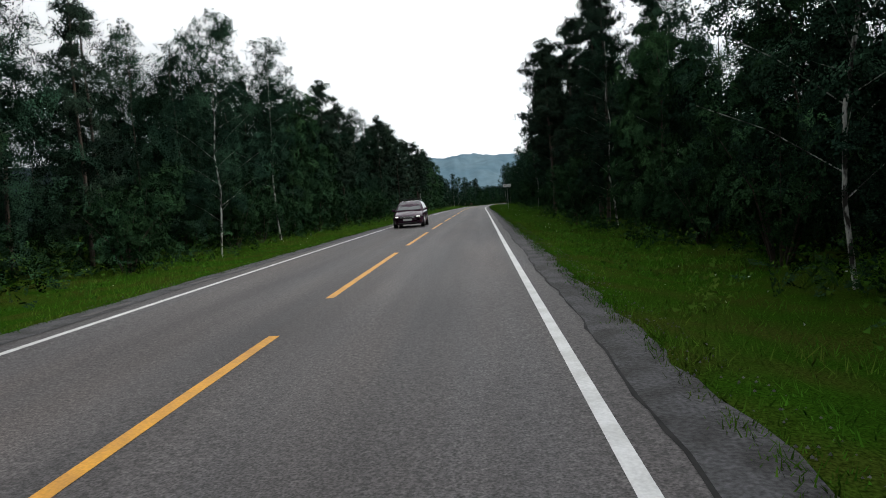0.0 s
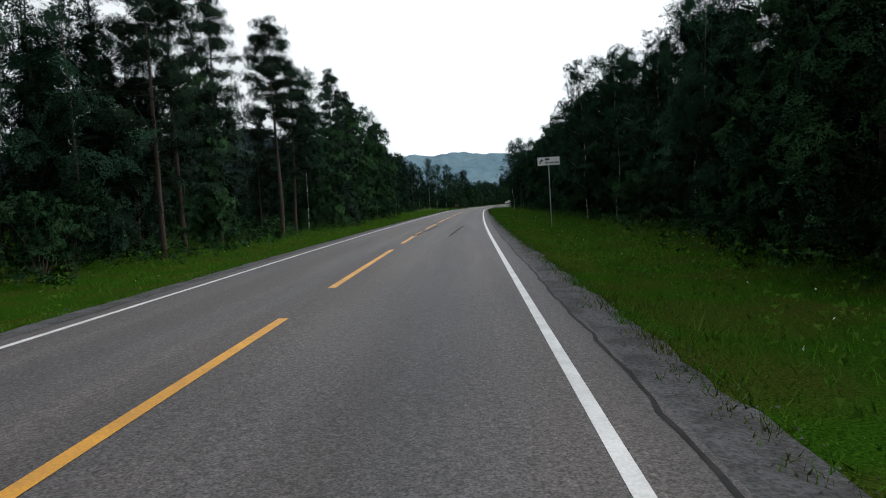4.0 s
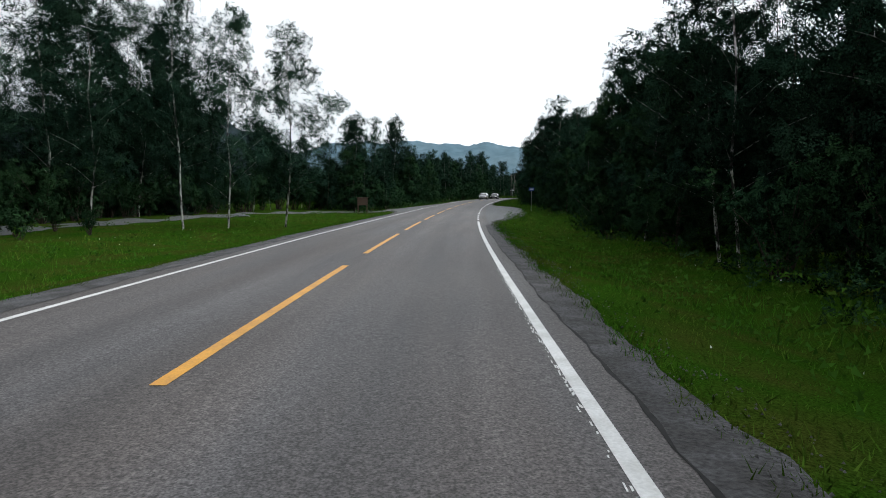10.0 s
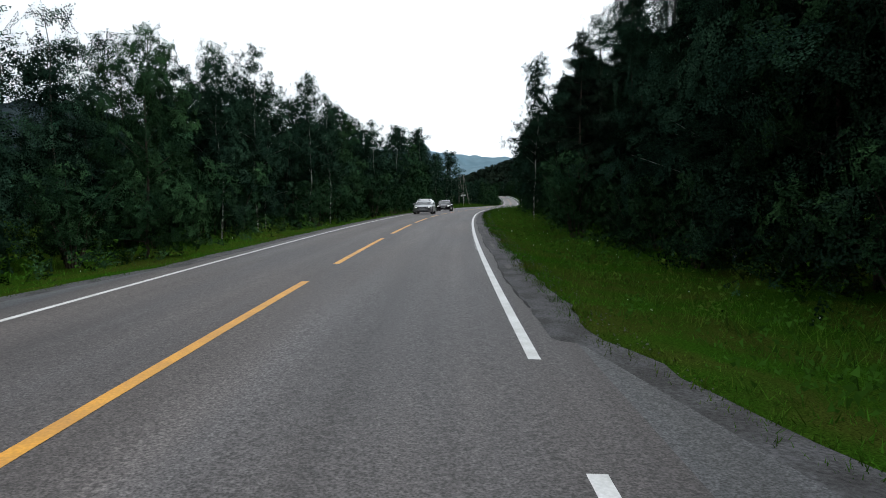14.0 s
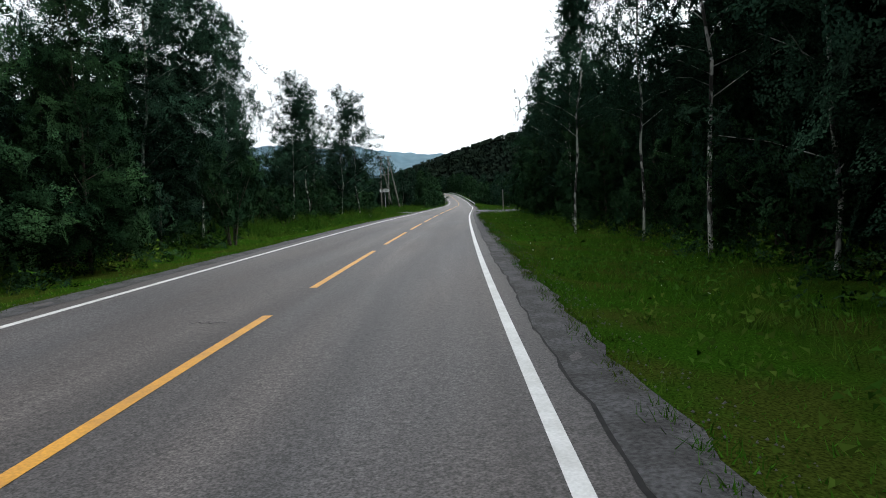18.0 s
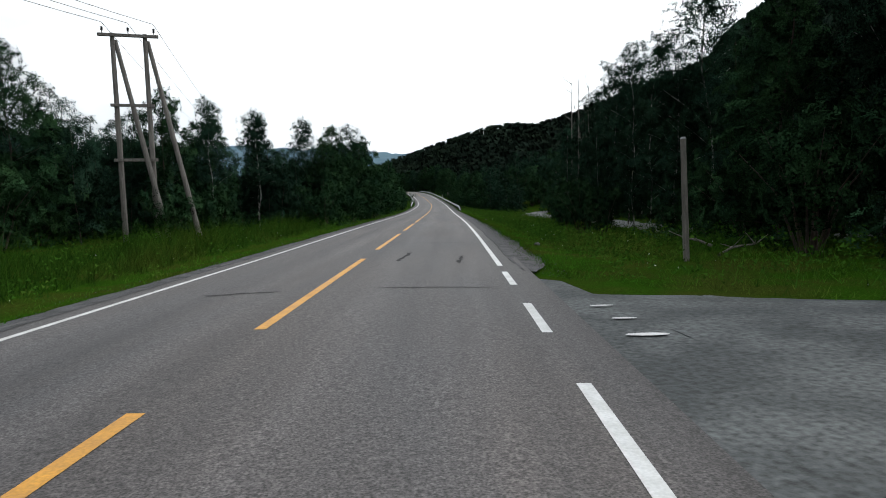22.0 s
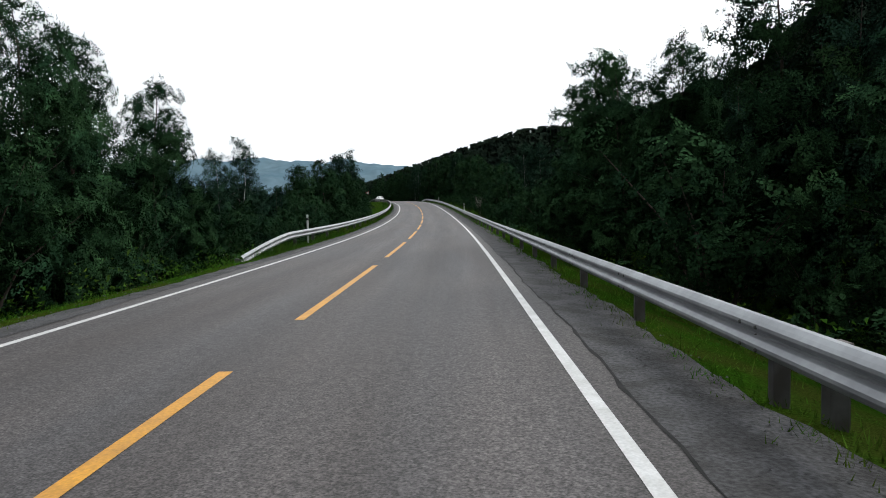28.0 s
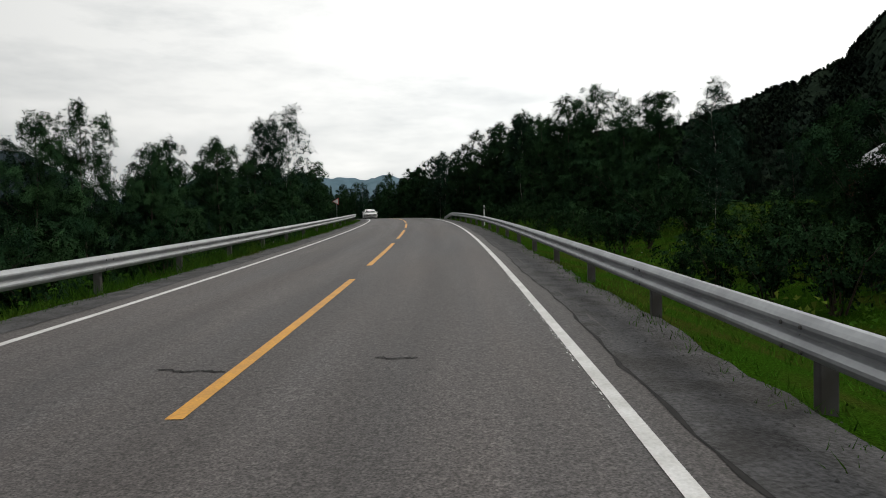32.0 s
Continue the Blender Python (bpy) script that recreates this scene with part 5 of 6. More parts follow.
def blades(rs, p, s, d, height, width, per=3):
    n = len(p)
    p = np.repeat(p, per, 0)
    p[:, :2] += rs.normal(0, 0.06, (n * per, 2))
    h = np.repeat(height, per) * rs.uniform(0.5, 1.25, n * per)
    t = rs.uniform(0, 6.28, n * per)
    wv = np.stack([np.cos(t), np.sin(t), 0 * t], -1) * (width * rs.uniform(0.6, 1.3, n * per))[:, None]
    lean = rs.normal(0, 0.55, (n * per, 2)) * h[:, None]
    top = p + np.stack([lean[:, 0], lean[:, 1], h], -1)
    v = np.stack([p - wv, p + wv, top], 1)
    hd = np.repeat(np.interp(s, FINE, _head), per)
    side = np.repeat(np.sign(d), per)
    face = np.cross(v[:, 1] - v[:, 0], v[:, 2] - v[:, 0])
    turn = face[:, 0] * (np.sin(hd) - side * np.cos(hd)) + face[:, 1] * (-np.cos(hd) - side * np.sin(hd)) < 0
    v[turn] = v[turn][:, [1, 0, 2]]
    nrm = rs.normal(size=(n * per, 3)) * 0.3 + [0, 0, 1] + np.where(turn, -0.25, 0.25)[:, None] * face / (np.linalg.norm(face, axis=1)[:, None] + 1e-9)
    return v.reshape(-1, 3), np.arange(3 * n * per).reshape(-1, 3), np.repeat(nrm / np.linalg.norm(nrm, axis=1)[:, None], 3, 0)


def tussock(s, d):
    """Uneven growth: taller tufts and short patches, half a metre to two metres wide."""
    a = np.sin(s * 1.9 + d * 2.3) * np.sin(d * 3.1 - s * 0.7) + 0.7 * np.sin(s * 4.3 - d * 1.7) * np.sin(d * 5.3 + s * 2.9) + 0.6 * np.sin(s * 0.37 + d * 0.9)
    return np.clip(0.95 + 0.75 * a, 0.3, 2.3)


def verge(lo, hi, power=1.6, s0=-12, s1=770):
    def where(rs, n):
        s = rs.uniform(s0, s1, n)
        side = np.where(rs.rand(n) < 0.66, 1, -1)
        d = lo + (hi - lo) * rs.rand(n) ** power
        off = np.where(side > 0, shoulder_out(s, True), shoulder_out(s, False)) - 4.28
        off = np.where(np.abs(off) < 0.6, off, 0)
        return s, side * (d + off + 0.1 * np.sin(s * 0.8) + 0.06 * np.sin(s * 2.1 + 1))
    return where


scatter("verge_grass", 330000, verge(4.26, 10.5, 2.0), lambda rs, p, s, d: blades(rs, p, s, d, np.clip(0.05 + 0.03 * (np.abs(d) - 4.4), 0.045, 0.2) * rs.uniform(0.5, 1.5, len(p)) * tussock(s, d), 0.0075, 2), M_GRASS,
        "short bright green grass on the road verge", "grass", 21)
scatter("tall_grass", 7000, verge(6.6, 12.5, 0.9), lambda rs, p, s, d: blades(rs, p, s, d, rs.uniform(0.25, 0.65, len(p)), 0.010, 5), M_WEED, "tall seeding grass and herbs in the ditch", "grass", 22)


def herb(rs, p, s, d):
    n = 14
    c = np.repeat(p, n, 0)
    hh = np.repeat(rs.uniform(0.2, 0.9, len(p)), n)
    c = c + np.stack([rs.normal(0, 0.16, len(c)), rs.normal(0, 0.16, len(c)), hh * rs.uniform(0.1, 1.0, len(c))], -1)
    hd = np.repeat(np.interp(s, FINE, _head), n)
    side = np.repeat(np.sign(d), n)
    open_side = np.stack([np.sin(hd) - 0.5 * side * np.cos(hd), -np.cos(hd) - 0.5 * side * np.sin(hd), 0 * hd + 0.8], -1)
    return leaves(c, rs.uniform(0.035, 0.085, len(c)), 31, facing=open_side, shade=open_side * [0.3, 0.3, 1])


scatter("verge_herbs", 12000, verge(5.0, 12.5, 1.0), herb, M_WEED, "leafy herbs and fireweed along the ditch", "herbs", 23)


def under(rs, p, s, d):
    n = 16
    c = np.repeat(p, n, 0)
    hh = np.repeat(rs.uniform(0.3, 1.6, len(p)), n)
    c = c + np.stack([rs.normal(0, 0.45, len(c)), rs.normal(0, 0.45, len(c)), hh * rs.uniform(0.05, 1.0, len(c))], -1)
    up = rs.normal(size=(len(c), 3)) * 0.6 + [0, 0, 0.8]
    return leaves(c, rs.uniform(0.25, 0.5, len(c)), 33, facing=up, shade=up)


def edge_band(rs, n):
    s = rs.uniform(-15, 800, n)
    side = np.where(rs.rand(n) < 0.5, 1, -1)
    setb = np.where(side > 0, np.interp(s, [q for r in RIGHT for q in (r[0], r[1] - 0.01)], [r[2] for r in RIGHT for _ in (0, 1)]),
                    np.interp(s, [q for r in LEFT for q in (r[0], r[1] - 0.01)], [r[2] for r in LEFT for _ in (0, 1)]))
    return s, side * (setb + rs.uniform(-0.8, 9, n))


scatter("undergrowth", 9000, edge_band, under, M_LEAF_BUSH, "dark leafy undergrowth along the forest edge", "undergrowth", 24)


def track_side(rs, n):
    return rs.uniform(492, 600, n), rs.uniform(6.0, 15.0, n)


scatter("ditch_herbs", 2600, track_side, herb, M_WEED, "thick leafy weeds between the road and the gravel track", "herbs", 26)
scatter("ditch_grass", 6000, track_side, lambda rs, p, s, d: blades(rs, p, s, d, rs.uniform(0.2, 0.6, len(p)), 0.010, 4), M_WEED, "tall rough grass between the road and the gravel track", "grass", 27)


def reed_band(rs, n):
    return rs.uniform(418, 522, n), -6.2 - 5.5 * rs.rand(n) ** 0.8


scatter("roadside_reeds", 11000, reed_band, lambda rs, p, s, d: blades(rs, p, s, d, rs.uniform(0.35, 1.0, len(p)) * np.clip(tussock(s, d), 0.5, 1.3), 0.010, 5), M_WEED, "tall green grass and reeds on the verge by the driveway", "grass", 30)


def rail_band(rs, n):
    return rs.uniform(626, 750, n), -4.45 - 1.5 * rs.rand(n) ** 1.3


scatter("rail_grass", 6000, rail_band, lambda rs, p, s, d: blades(rs, p, s, d, rs.uniform(0.12, 0.38, len(p)) * np.clip(tussock(s, d), 0.5, 1.4), 0.009, 5), M_WEED, "yellow-green grass growing under the guardrail", "grass", 32)


def tuft_band(rs, n):
    s = rs.uniform(-12, 760, n)
    side = np.where(rs.rand(n) < 0.65, 1, -1)
    e = np.where(side > 0, bay_edge(s, True), bay_edge(s, False))
    d = np.where(side > 0, shoulder_out(s, True), shoulder_out(s, False)) + rs.normal(0.03, 0.17, n)
    return s, side * d


scatter("edge_tufts", 30000, tuft_band, lambda rs, p, s, d: blades(rs, p, s, d, rs.uniform(0.04, 0.12, len(p)), 0.007, 4), M_GRASS, "ragged grass tufts creeping over the gravel edge", "grass", 28)


def shoulder_band(rs, n):
    s = rs.uniform(-5, 720, n)
    return s, np.where(rs.rand(n) < 0.8, 1, -1) * rs.uniform(3.95, 4.75, n)


def stones(rs, p, s, d):
    """Little four-sided stones lying on the gravel."""
    p = p + [0, 0, 0.02]
    n = len(p)
    k = rs.uniform(0.006, 0.018, n)[:, None]
    a = rs.uniform(0, 6.28, n)
    c = [p + k * np.stack([np.cos(a + q), np.sin(a + q), 0 * a - 0.2], -1) for q in (0, 2.1, 4.2)] + [p + k * np.array([0, 0, 0.9])]
    v = np.stack(c, 1).reshape(-1, 3)
    f = np.array([(0, 1, 3), (1, 2, 3), (2, 0, 3)])
    return v, (f[None] + 4 * np.arange(n)[:, None, None]).reshape(-1, 3)


M_STONE = material("loose_grey_stones", (0.065, 0.065, 0.066), 0.9, other=(0.035, 0.035, 0.035), scale=2, island=0.5)
scatter("loose_stones", 30000, shoulder_band, stones, M_STONE, "loose grey stones on the gravel shoulder", "stones", 29)


# ---- guardrails ----
W_PROFILE = [(0.0, -0.156), (0.030, -0.150), (0.062, -0.118), (0.082, -0.092), (0.082, -0.066), (0.050, -0.030), (0.012, -0.010), (0.012, 0.010), (0.050, 0.030),
             (0.082, 0.066), (0.082, 0.092), (0.062, 0.118), (0.030, 0.150), (0.0, 0.156)]


def rail_height(s, s0, s1, ramp=7.0):
    return 0.53 - 0.54 * max(0.0, 1 - (s - s0) / ramp) ** 1.5 - (0.54 * max(0.0, 1 - (s1 - s) / ramp) ** 1.5)


def beam_mesh(sa, sb, d, side, s0, s1):
    """One 4 m length of W-beam, its face towards the road."""
    vs, fs = [], []
    rows = np.linspace(sa, sb, 5)
    prof = W_PROFILE + [(q[0] - 0.005, q[1]) for q in W_PROFILE[::-1]]
    n = len(prof)
    for s in rows:
        zc = float(surface(s, 3.9)) - 0.05 + rail_height(s, s0, s1)
        for off, dz in prof:
            x, y = plan(s, d - side * off)
            vs.append((x, y, zc + 0.02 + dz * 1.02))
    for r in range(len(rows) - 1):
        for k in range(n):
            fs.append((r * n + k, r * n + (k + 1) % n, (r + 1) * n + (k + 1) % n, (r + 1) * n + k))
    fs.append(tuple(range(n)))
    fs.append(tuple(range((len(rows) - 1) * n, len(rows) * n))[::-1])
    return mesh_of("beam", vs, fs, M_GALV)


def bolt_mesh():
    bm = bmesh.new()
    bmesh.ops.create_cone(bm, cap_ends=True, segments=8, radius1=0.018, radius2=0.013, depth=0.014)
    me = bpy.data.meshes.new("bolt")
    bm.to_mesh(me)
    bm.free()
    me.materials.append(M_POSTMETAL)
    return me


BOLT = bolt_mesh()
bm = bmesh.new()
box(bm, (0.10, 0.14, 0.95), (0, 0, -0.16), bevel=0.012)
box(bm, (0.085, 0.09, 0.22), (0, 0.10, 0.19), bevel=0.01)
POST = bpy.data.meshes.new("post")
bm.to_mesh(POST)
bm.free()
POST.materials.append(M_POSTMETAL)


def guardrail(s0, s1, d, side):
    e = tagged(empty("guardrail"), "galvanised steel W-beam guardrail on dark posts beside the road", "guardrail", "roadside guardrails")
    s = s0
    while s < s1 - 0.1:
        b = part("beam", beam_mesh(s, min(s + 4.0, s1), d, side, s0, s1), None, e)
        x, y = plan(s + 0.15, d + side * 0.17)
        o = part("post", POST, None, e)
        h = heading(s)
        zc = float(surface(s, 3.9)) - 0.05 + rail_height(s, s0, s1)
        o.matrix_basis = Matrix.Translation((float(x), float(y), zc - 0.22)) @ Matrix.Rotation(h + (math.pi / 2 if side > 0 else -math.pi / 2), 4, "Z")
        if zc - float(surface(s, 3.9)) > 0.4:
            for ds, dz in ((0.02, 0.09), (0.30, 0.09), (0.02, -0.09), (0.30, -0.09), (0.16, 0.0)):
                q = part("bolt", BOLT, None, b)
                x, y = plan(s + ds, d - side * (0.086 if dz else 0.016))
                q.matrix_basis = Matrix.Translation((float(x), float(y), zc + dz)) @ Matrix.Rotation(h, 4, "Z") @ Matrix.Rotation(-side * math.pi / 2, 4, "Y")
        s += 4.0
    return e


e = tagged(empty("wooden_post"), "weathered dark wooden post standing behind the guardrail", "post")
bm = bmesh.new()
box(bm, (0.15, 0.15, 1.3), (0, 0, -0.05), bevel=0.02)
part("shaft", bm, M_POSTMETAL, e)
bm = bmesh.new()
box(bm, (0.165, 0.165, 0.04), (0, 0, 0.61), bevel=0.012)
part("cap", bm, M_POLE, e)
p_ = plan(608.75, 5.05)
e.matrix_basis = Matrix.Translation((float(p_[0]), float(p_[1]), float(surface(608.3, 3.9)) - 0.12)) @ Matrix.Rotation(heading(608.3), 4, "Z")

guardrail(573.0, 761.0, 4.66, 1)
guardrail(625.0, 789.0, -4.70, -1)


# ---- signs, posts, poles ----
def upright(s, d, dz=0.0, turn=0.0):
    return Matrix.Translation(on_ground(s, d, dz)) @ Matrix.Rotation(heading(s) + radians(turn), 4, "Z")


def text_mesh(txt, size):
    cu = bpy.data.curves.new("lettering", "FONT")
    cu.body, cu.size, cu.extrude, cu.offset = txt, size, 0.002, size * 0.035
    cu.align_x, cu.align_y = "LEFT", "CENTER"
    ob = bpy.data.objects.new("lettering", cu)
    scene.collection.objects.link(ob)
    me = bpy.data.meshes.new_from_object(ob.evaluated_get(bpy.context.evaluated_depsgraph_get()))
    bpy.data.objects.remove(ob)
    me.materials.clear()
    me.materials.append(M_SIGNBLACK)
    me.transform(Matrix.Rotation(math.pi / 2, 4, "X"))
    return me


def direction_sign(s, d, w, h, z, arrow, words, label, turn=0.0, lean=0.0):
    """A white board on one pole; its face looks back along the road (-y)."""
    e = tagged(empty("direction_sign"), label, "road sign")
    bm = bmesh.new()
    rod(bm, (0, 0.04, -0.3), (0, 0.04, z + h * 0.4), 0.038, seg=12)
    part("pole", bm, M_GALV, e)
    bm = bmesh.new()
    box(bm, (w, 0.025, h), (0, 0, z), bevel=0.008)
    board = part("board", bm, M_SIGNWHITE, e)
    for dx, dz, sx, sz in ((0, h / 2 - 0.012, w, 0.024), (0, -h / 2 + 0.012, w, 0.024), (-w / 2 + 0.012, 0, 0.024, h - 0.05), (w / 2 - 0.012, 0, 0.024, h - 0.05)):
        bm = bmesh.new()
        box(bm, (sx, 0.006, sz), (dx, -0.0165, z + dz))
        part("border", bm, M_SIGNBLACK, board)
    if arrow == "bend":
        bm = bmesh.new()
        pts = [(-0.62, -0.17), (-0.54, -0.17), (-0.53, -0.03), (-0.47, 0.02), (-0.47, -0.05), (-0.33, 0.06), (-0.47, 0.17), (-0.47, 0.11), (-0.58, 0.04)]
        f = bm.faces.new([bm.verts.new((x, -0.0165, z + y)) for x, y in pts])
        part("arrow", bm, M_SIGNBLACK, board)
    if arrow == "tip":
        for q in (1, -1):
            bm = bmesh.new()
            bm.faces.new([bm.verts.new(p) for p in ((w / 2 - 0.18, -0.0168, z + q * h / 2), (w / 2 - 0.01, -0.0168, z), (w / 2 - 0.01, -0.0168, z + q * h / 2))])
            part("dark_corner", bm, M_SIGNBLACK, board)
    for kind, x, dz, size in words:
        if isinstance(kind, str):
            o = part("lettering", text_mesh(kind, size), None, board)
            o.location = (x, -0.0165, z + dz)
        else:
            bm = bmesh.new()
            box(bm, (kind, 0.005, size), (x + kind / 2, -0.0165, z + dz))
            part("lettering", bm, M_SIGNBLACK, board)
    e.matrix_basis = upright(s, d, 0, turn) @ Matrix.Rotation(radians(lean), 4, "Y")
    return e


direction_sign(130, 7.78, 1.5, 0.58, 4.35, "bend", [(0.30, -0.24, 0.13, 0.13), ("Grendehus", -0.24, -0.10, 0.21)], "white direction sign with black arrow on a tall grey pole", lean=-1.5)
direction_sign(472.1, -8.0, 1.35, 0.46, 3.2, "tip", [(0.45, -0.5, 0.10, 0.07), (0.85, -0.5, -0.08, 0.07)], "white pointed direction sign on a grey pole in tall grass", turn=12, lean=-2)

e = tagged(empty("bus_stop_sign"), "small blue bus stop sign on a thin grey pole", "road sign")
bm = bmesh.new()
rod(bm, (0, 0.03, -0.3), (0, 0.03, 2.65), 0.03)
part("pole", bm, M_GALV, e)
bm = bmesh.new()
box(bm, (0.58, 0.02, 0.36), (0, 0, 2.5), bevel=0.008)
pl = part("sign_plate", bm, M_SIGNBLUE, e)
bm = bmesh.new()
box(bm, (0.40, 0.006, 0.13), (0, -0.014, 2.5), bevel=0.002)
part("white_symbol", bm, M_SIGNWHITE, pl)
e.matrix_basis = upright(286, 8.8)

e = tagged(empty("warning_sign"), "triangular warning sign on a grey pole by the bend", "road sign")
bm = bmesh.new()
rod(bm, (0, 0.03, -0.5), (0, 0.03, 2.7), 0.03)
part("pole", bm, M_GALV, e)
for nm, r, y, mt in (("border", 0.52, 0.0, M_SIGNRED), ("face", 0.40, -0.012, M_SIGNWHITE)):
    bm = bmesh.new()
    bmesh.ops.create_cone(bm, cap_ends=True, segments=3, radius1=r, radius2=r, depth=0.014, matrix=Matrix.Translation((0, y, 2.45)) @ Matrix.Rotation(math.pi / 2, 4, "X") @ Matrix.Rotation(math.pi / 2, 4, "Z"))
    part(nm, bm, mt, e)
e.matrix_basis = upright(776, -6.8, 0.6)

e = tagged(empty("notice_board"), "dark brown wooden notice board on two posts by a lawn", "notice board")
for x in (-0.42, 0.42):
    bm = bmesh.new()
    box(bm, (0.09, 0.09, 1.7), (x, 0, 0.65), bevel=0.008)
    part("post", bm, M_BROWN, e)
bm = bmesh.new()
box(bm, (0.95, 0.05, 0.66), (0, -0.03, 1.15), bevel=0.008)
part("board", bm, M_BROWN, e)
bm = bmesh.new()
box(bm, (1.1, 0.3, 0.04), (0, 0, 1.52), bevel=0.006)
part("roof", bm, M_BROWN, e)
e.matrix_basis = upright(273.6, -7.7, 0, 18)

e = tagged(empty("wooden_pole"), "bare weathered wooden pole standing in grass by a junction", "pole")
bm = bmesh.new()
rod(bm, (0, 0, -0.4), (0.02, 0, 3.15), 0.085, 0.07, 12)
part("shaft", bm, M_POLE, e)
bm = bmesh.new()
rod(bm, (0.02, 0, 3.15), (0.02, 0, 3.2), 0.08, 0.05, 12)
part("cap", bm, M_GALV, e)
e.matrix_basis = upright(490.6, 8.3) @ Matrix.Rotation(radians(-2), 4, "Y")


def pylon(s, d, h, turn, label, braces=True):
    e = tagged(empty("power_pylon"), label, "power pylon", "power line")
    for x in (-0.7, 0.7):
        bm = bmesh.new()
        rod(bm, (x, 0, -0.8), (x, 0, h), 0.14, 0.10, 10)
        part("pole", bm, M_POLE, e)
        if braces:
            bm = bmesh.new()
            rod(bm, (x + 2.1, -0.5, -0.8), (x + 0.10, 0.14, h - 0.3), 0.14, 0.10, 10)
            part("brace", bm, M_POLE, e)
    for z, ln in ((h - 0.12, 2.6), (h * 0.66, 1.9), (h * 0.40, 1.9)):
        bm = bmesh.new()
        box(bm, (ln, 0.12, 0.14), (0, -0.16, z), bevel=0.01)
        part("crossarm", bm, M_POLE, e)
    for x in (-1.1, 0.0, 1.1):
        bm = bmesh.new()
        rod(bm, (x, -0.16, h - 0.05), (x, -0.16, h + 0.10), 0.02)
        for z in (0.10, 0.16, 0.22):
            rod(bm, (x, -0.16, h + z - 0.02), (x, -0.16, h + z + 0.03), 0.07, 0.03, 10)
        part("insulator", bm, M_PLASTIC, e)
    e.matrix_basis = upright(s, d, 0, turn)
    return e


PY1 = pylon(505, -12.6, 9.8, 20, "tall grey wooden twin-pole power pylon with braces")
PY2 = pylon(453.5, -13.6, 7.6, 35, "grey wooden twin-pole power pylon among birches", False)
PY3 = pylon(835, -46, 11.5, 10, "far wooden twin-pole power pylon above the trees", False)


def wire(a, b, sag):
    cu = bpy.data.curves.new("power_wire", "CURVE")
    cu.dimensions, cu.bevel_depth, cu.bevel_resolution = "3D", 0.012, 1
    sp = cu.splines.new("POLY")
    sp.points.add(16)
    for q in range(17):
        f = q / 16
        p = a.lerp(b, f)
        sp.points[q].co = (p.x, p.y, p.z - sag * 4 * f * (1 - f), 1)
    cu.materials.append(M_WIRE)
    tagged(new("power_wire", cu), "thin dark power line wire between wooden pylons", "wire", "power wires")


for x in (-1.1, 0.0, 1.1):
    wire(PY2.matrix_basis @ Vector((x, -0.16, 7.85)), PY1.matrix_basis @ Vector((x, -0.16, 10.25)), 1.0)
    far_end = Vector((*plan(395, -22), 9.0))
    wire(PY2.matrix_basis @ Vector((x, -0.16, 7.85)), far_end + Vector((x, 0, 0)), 1.0)
    wire(PY1.matrix_basis @ Vector((x, -0.16, 10.25)), Vector((*plan(590, -30 + x), 6.0)), 2.0)


def marker_post(s, d, h=1.25, dz=0.0):
    e = tagged(empty("marker_post"), "white plastic roadside marker post with a dark reflector band", "marker post", "marker posts")
    bm = bmesh.new()
    box(bm, (0.09, 0.05, h + 0.3), (0, 0, h / 2 - 0.15), bevel=0.012)
    p = part("stake", bm, M_SIGNWHITE, e)
    bm = bmesh.new()
    box(bm, (0.094, 0.054, 0.14), (0, 0, h - 0.22), bevel=0.006)
    part("reflector", bm, M_SIGNBLACK, p)
    e.matrix_basis = upright(s, d, dz)


for s, d in ((685.5, 5.2), (636.6, -5.0), (737, 5.35)):
    marker_post(s, d, 1.45)


# ---- rocks, dead wood ----
def rock(s, d, r, seed):
    bm = bmesh.new()
    bmesh.ops.create_icosphere(bm, subdivisions=2, radius=r)
    for v in bm.verts:
        k = 1 + 0.35 * noise.noise(v.co * (1.6 / r) + Vector((seed, 0, 0)))
        v.co = Vector((v.co.x * k * 1.25, v.co.y * k, v.co.z * k * 0.65))
    me = bpy.data.meshes.new("rock")
    bm.to_mesh(me)
    bm.free()
    me.materials.append(M_ROCK)
    o = tagged(new("rock", me), "small dark grey rock lying on the grass verge", "rock", "verge rocks")
    o.matrix_basis = upright(s, d, r * 0.2, seed * 40)


for q, (s, d, r) in enumerate(((209, 5.3, 0.2), (289.5, 8.4, 0.16), (290.5, 8.8, 0.14), (288.8, 8.6, 0.12), (531, 5.6, 0.1), (497, 5.3, 0.11), (679, 5.4, 0.12))):
    rock(s, d, r, q + 1)


def bare_tree(s, d, h, seed):
    rs_ = np.random.RandomState(seed)
    tp = trunk_path(h, 0.06, rs_)
    tubes = [tube(tp, np.linspace(0.10, 0.02, len(tp)), 7)]
    e = tagged(empty("dead_tree"), "bare grey dead tree with a few broken branches", "tree", "dead trees")
    part("trunk", mesh_of("trunk", *joined(tubes), M_DEADWOOD, True), None, e)
    for q in range(9):
        f = rs_.uniform(0.45, 0.97)
        b_ = np.array([np.interp(f * h, tp[:, 2], tp[:, c]) for c in range(3)])
        t = rs_.uniform(0, 6.28)
        ln = rs_.uniform(0.4, 1.5)
        part("branch", mesh_of("branch", *joined([tube([b_, b_ + [math.cos(t) * ln * 0.5, math.sin(t) * ln * 0.5, ln * 0.35], b_ + [math.cos(t) * ln * 0.7, math.sin(t) * ln * 0.7, ln]], [0.03, 0.02, 0.008], 4)]), M_DEADWOOD, True), None, e)
    e.matrix_basis = upright(s, d)


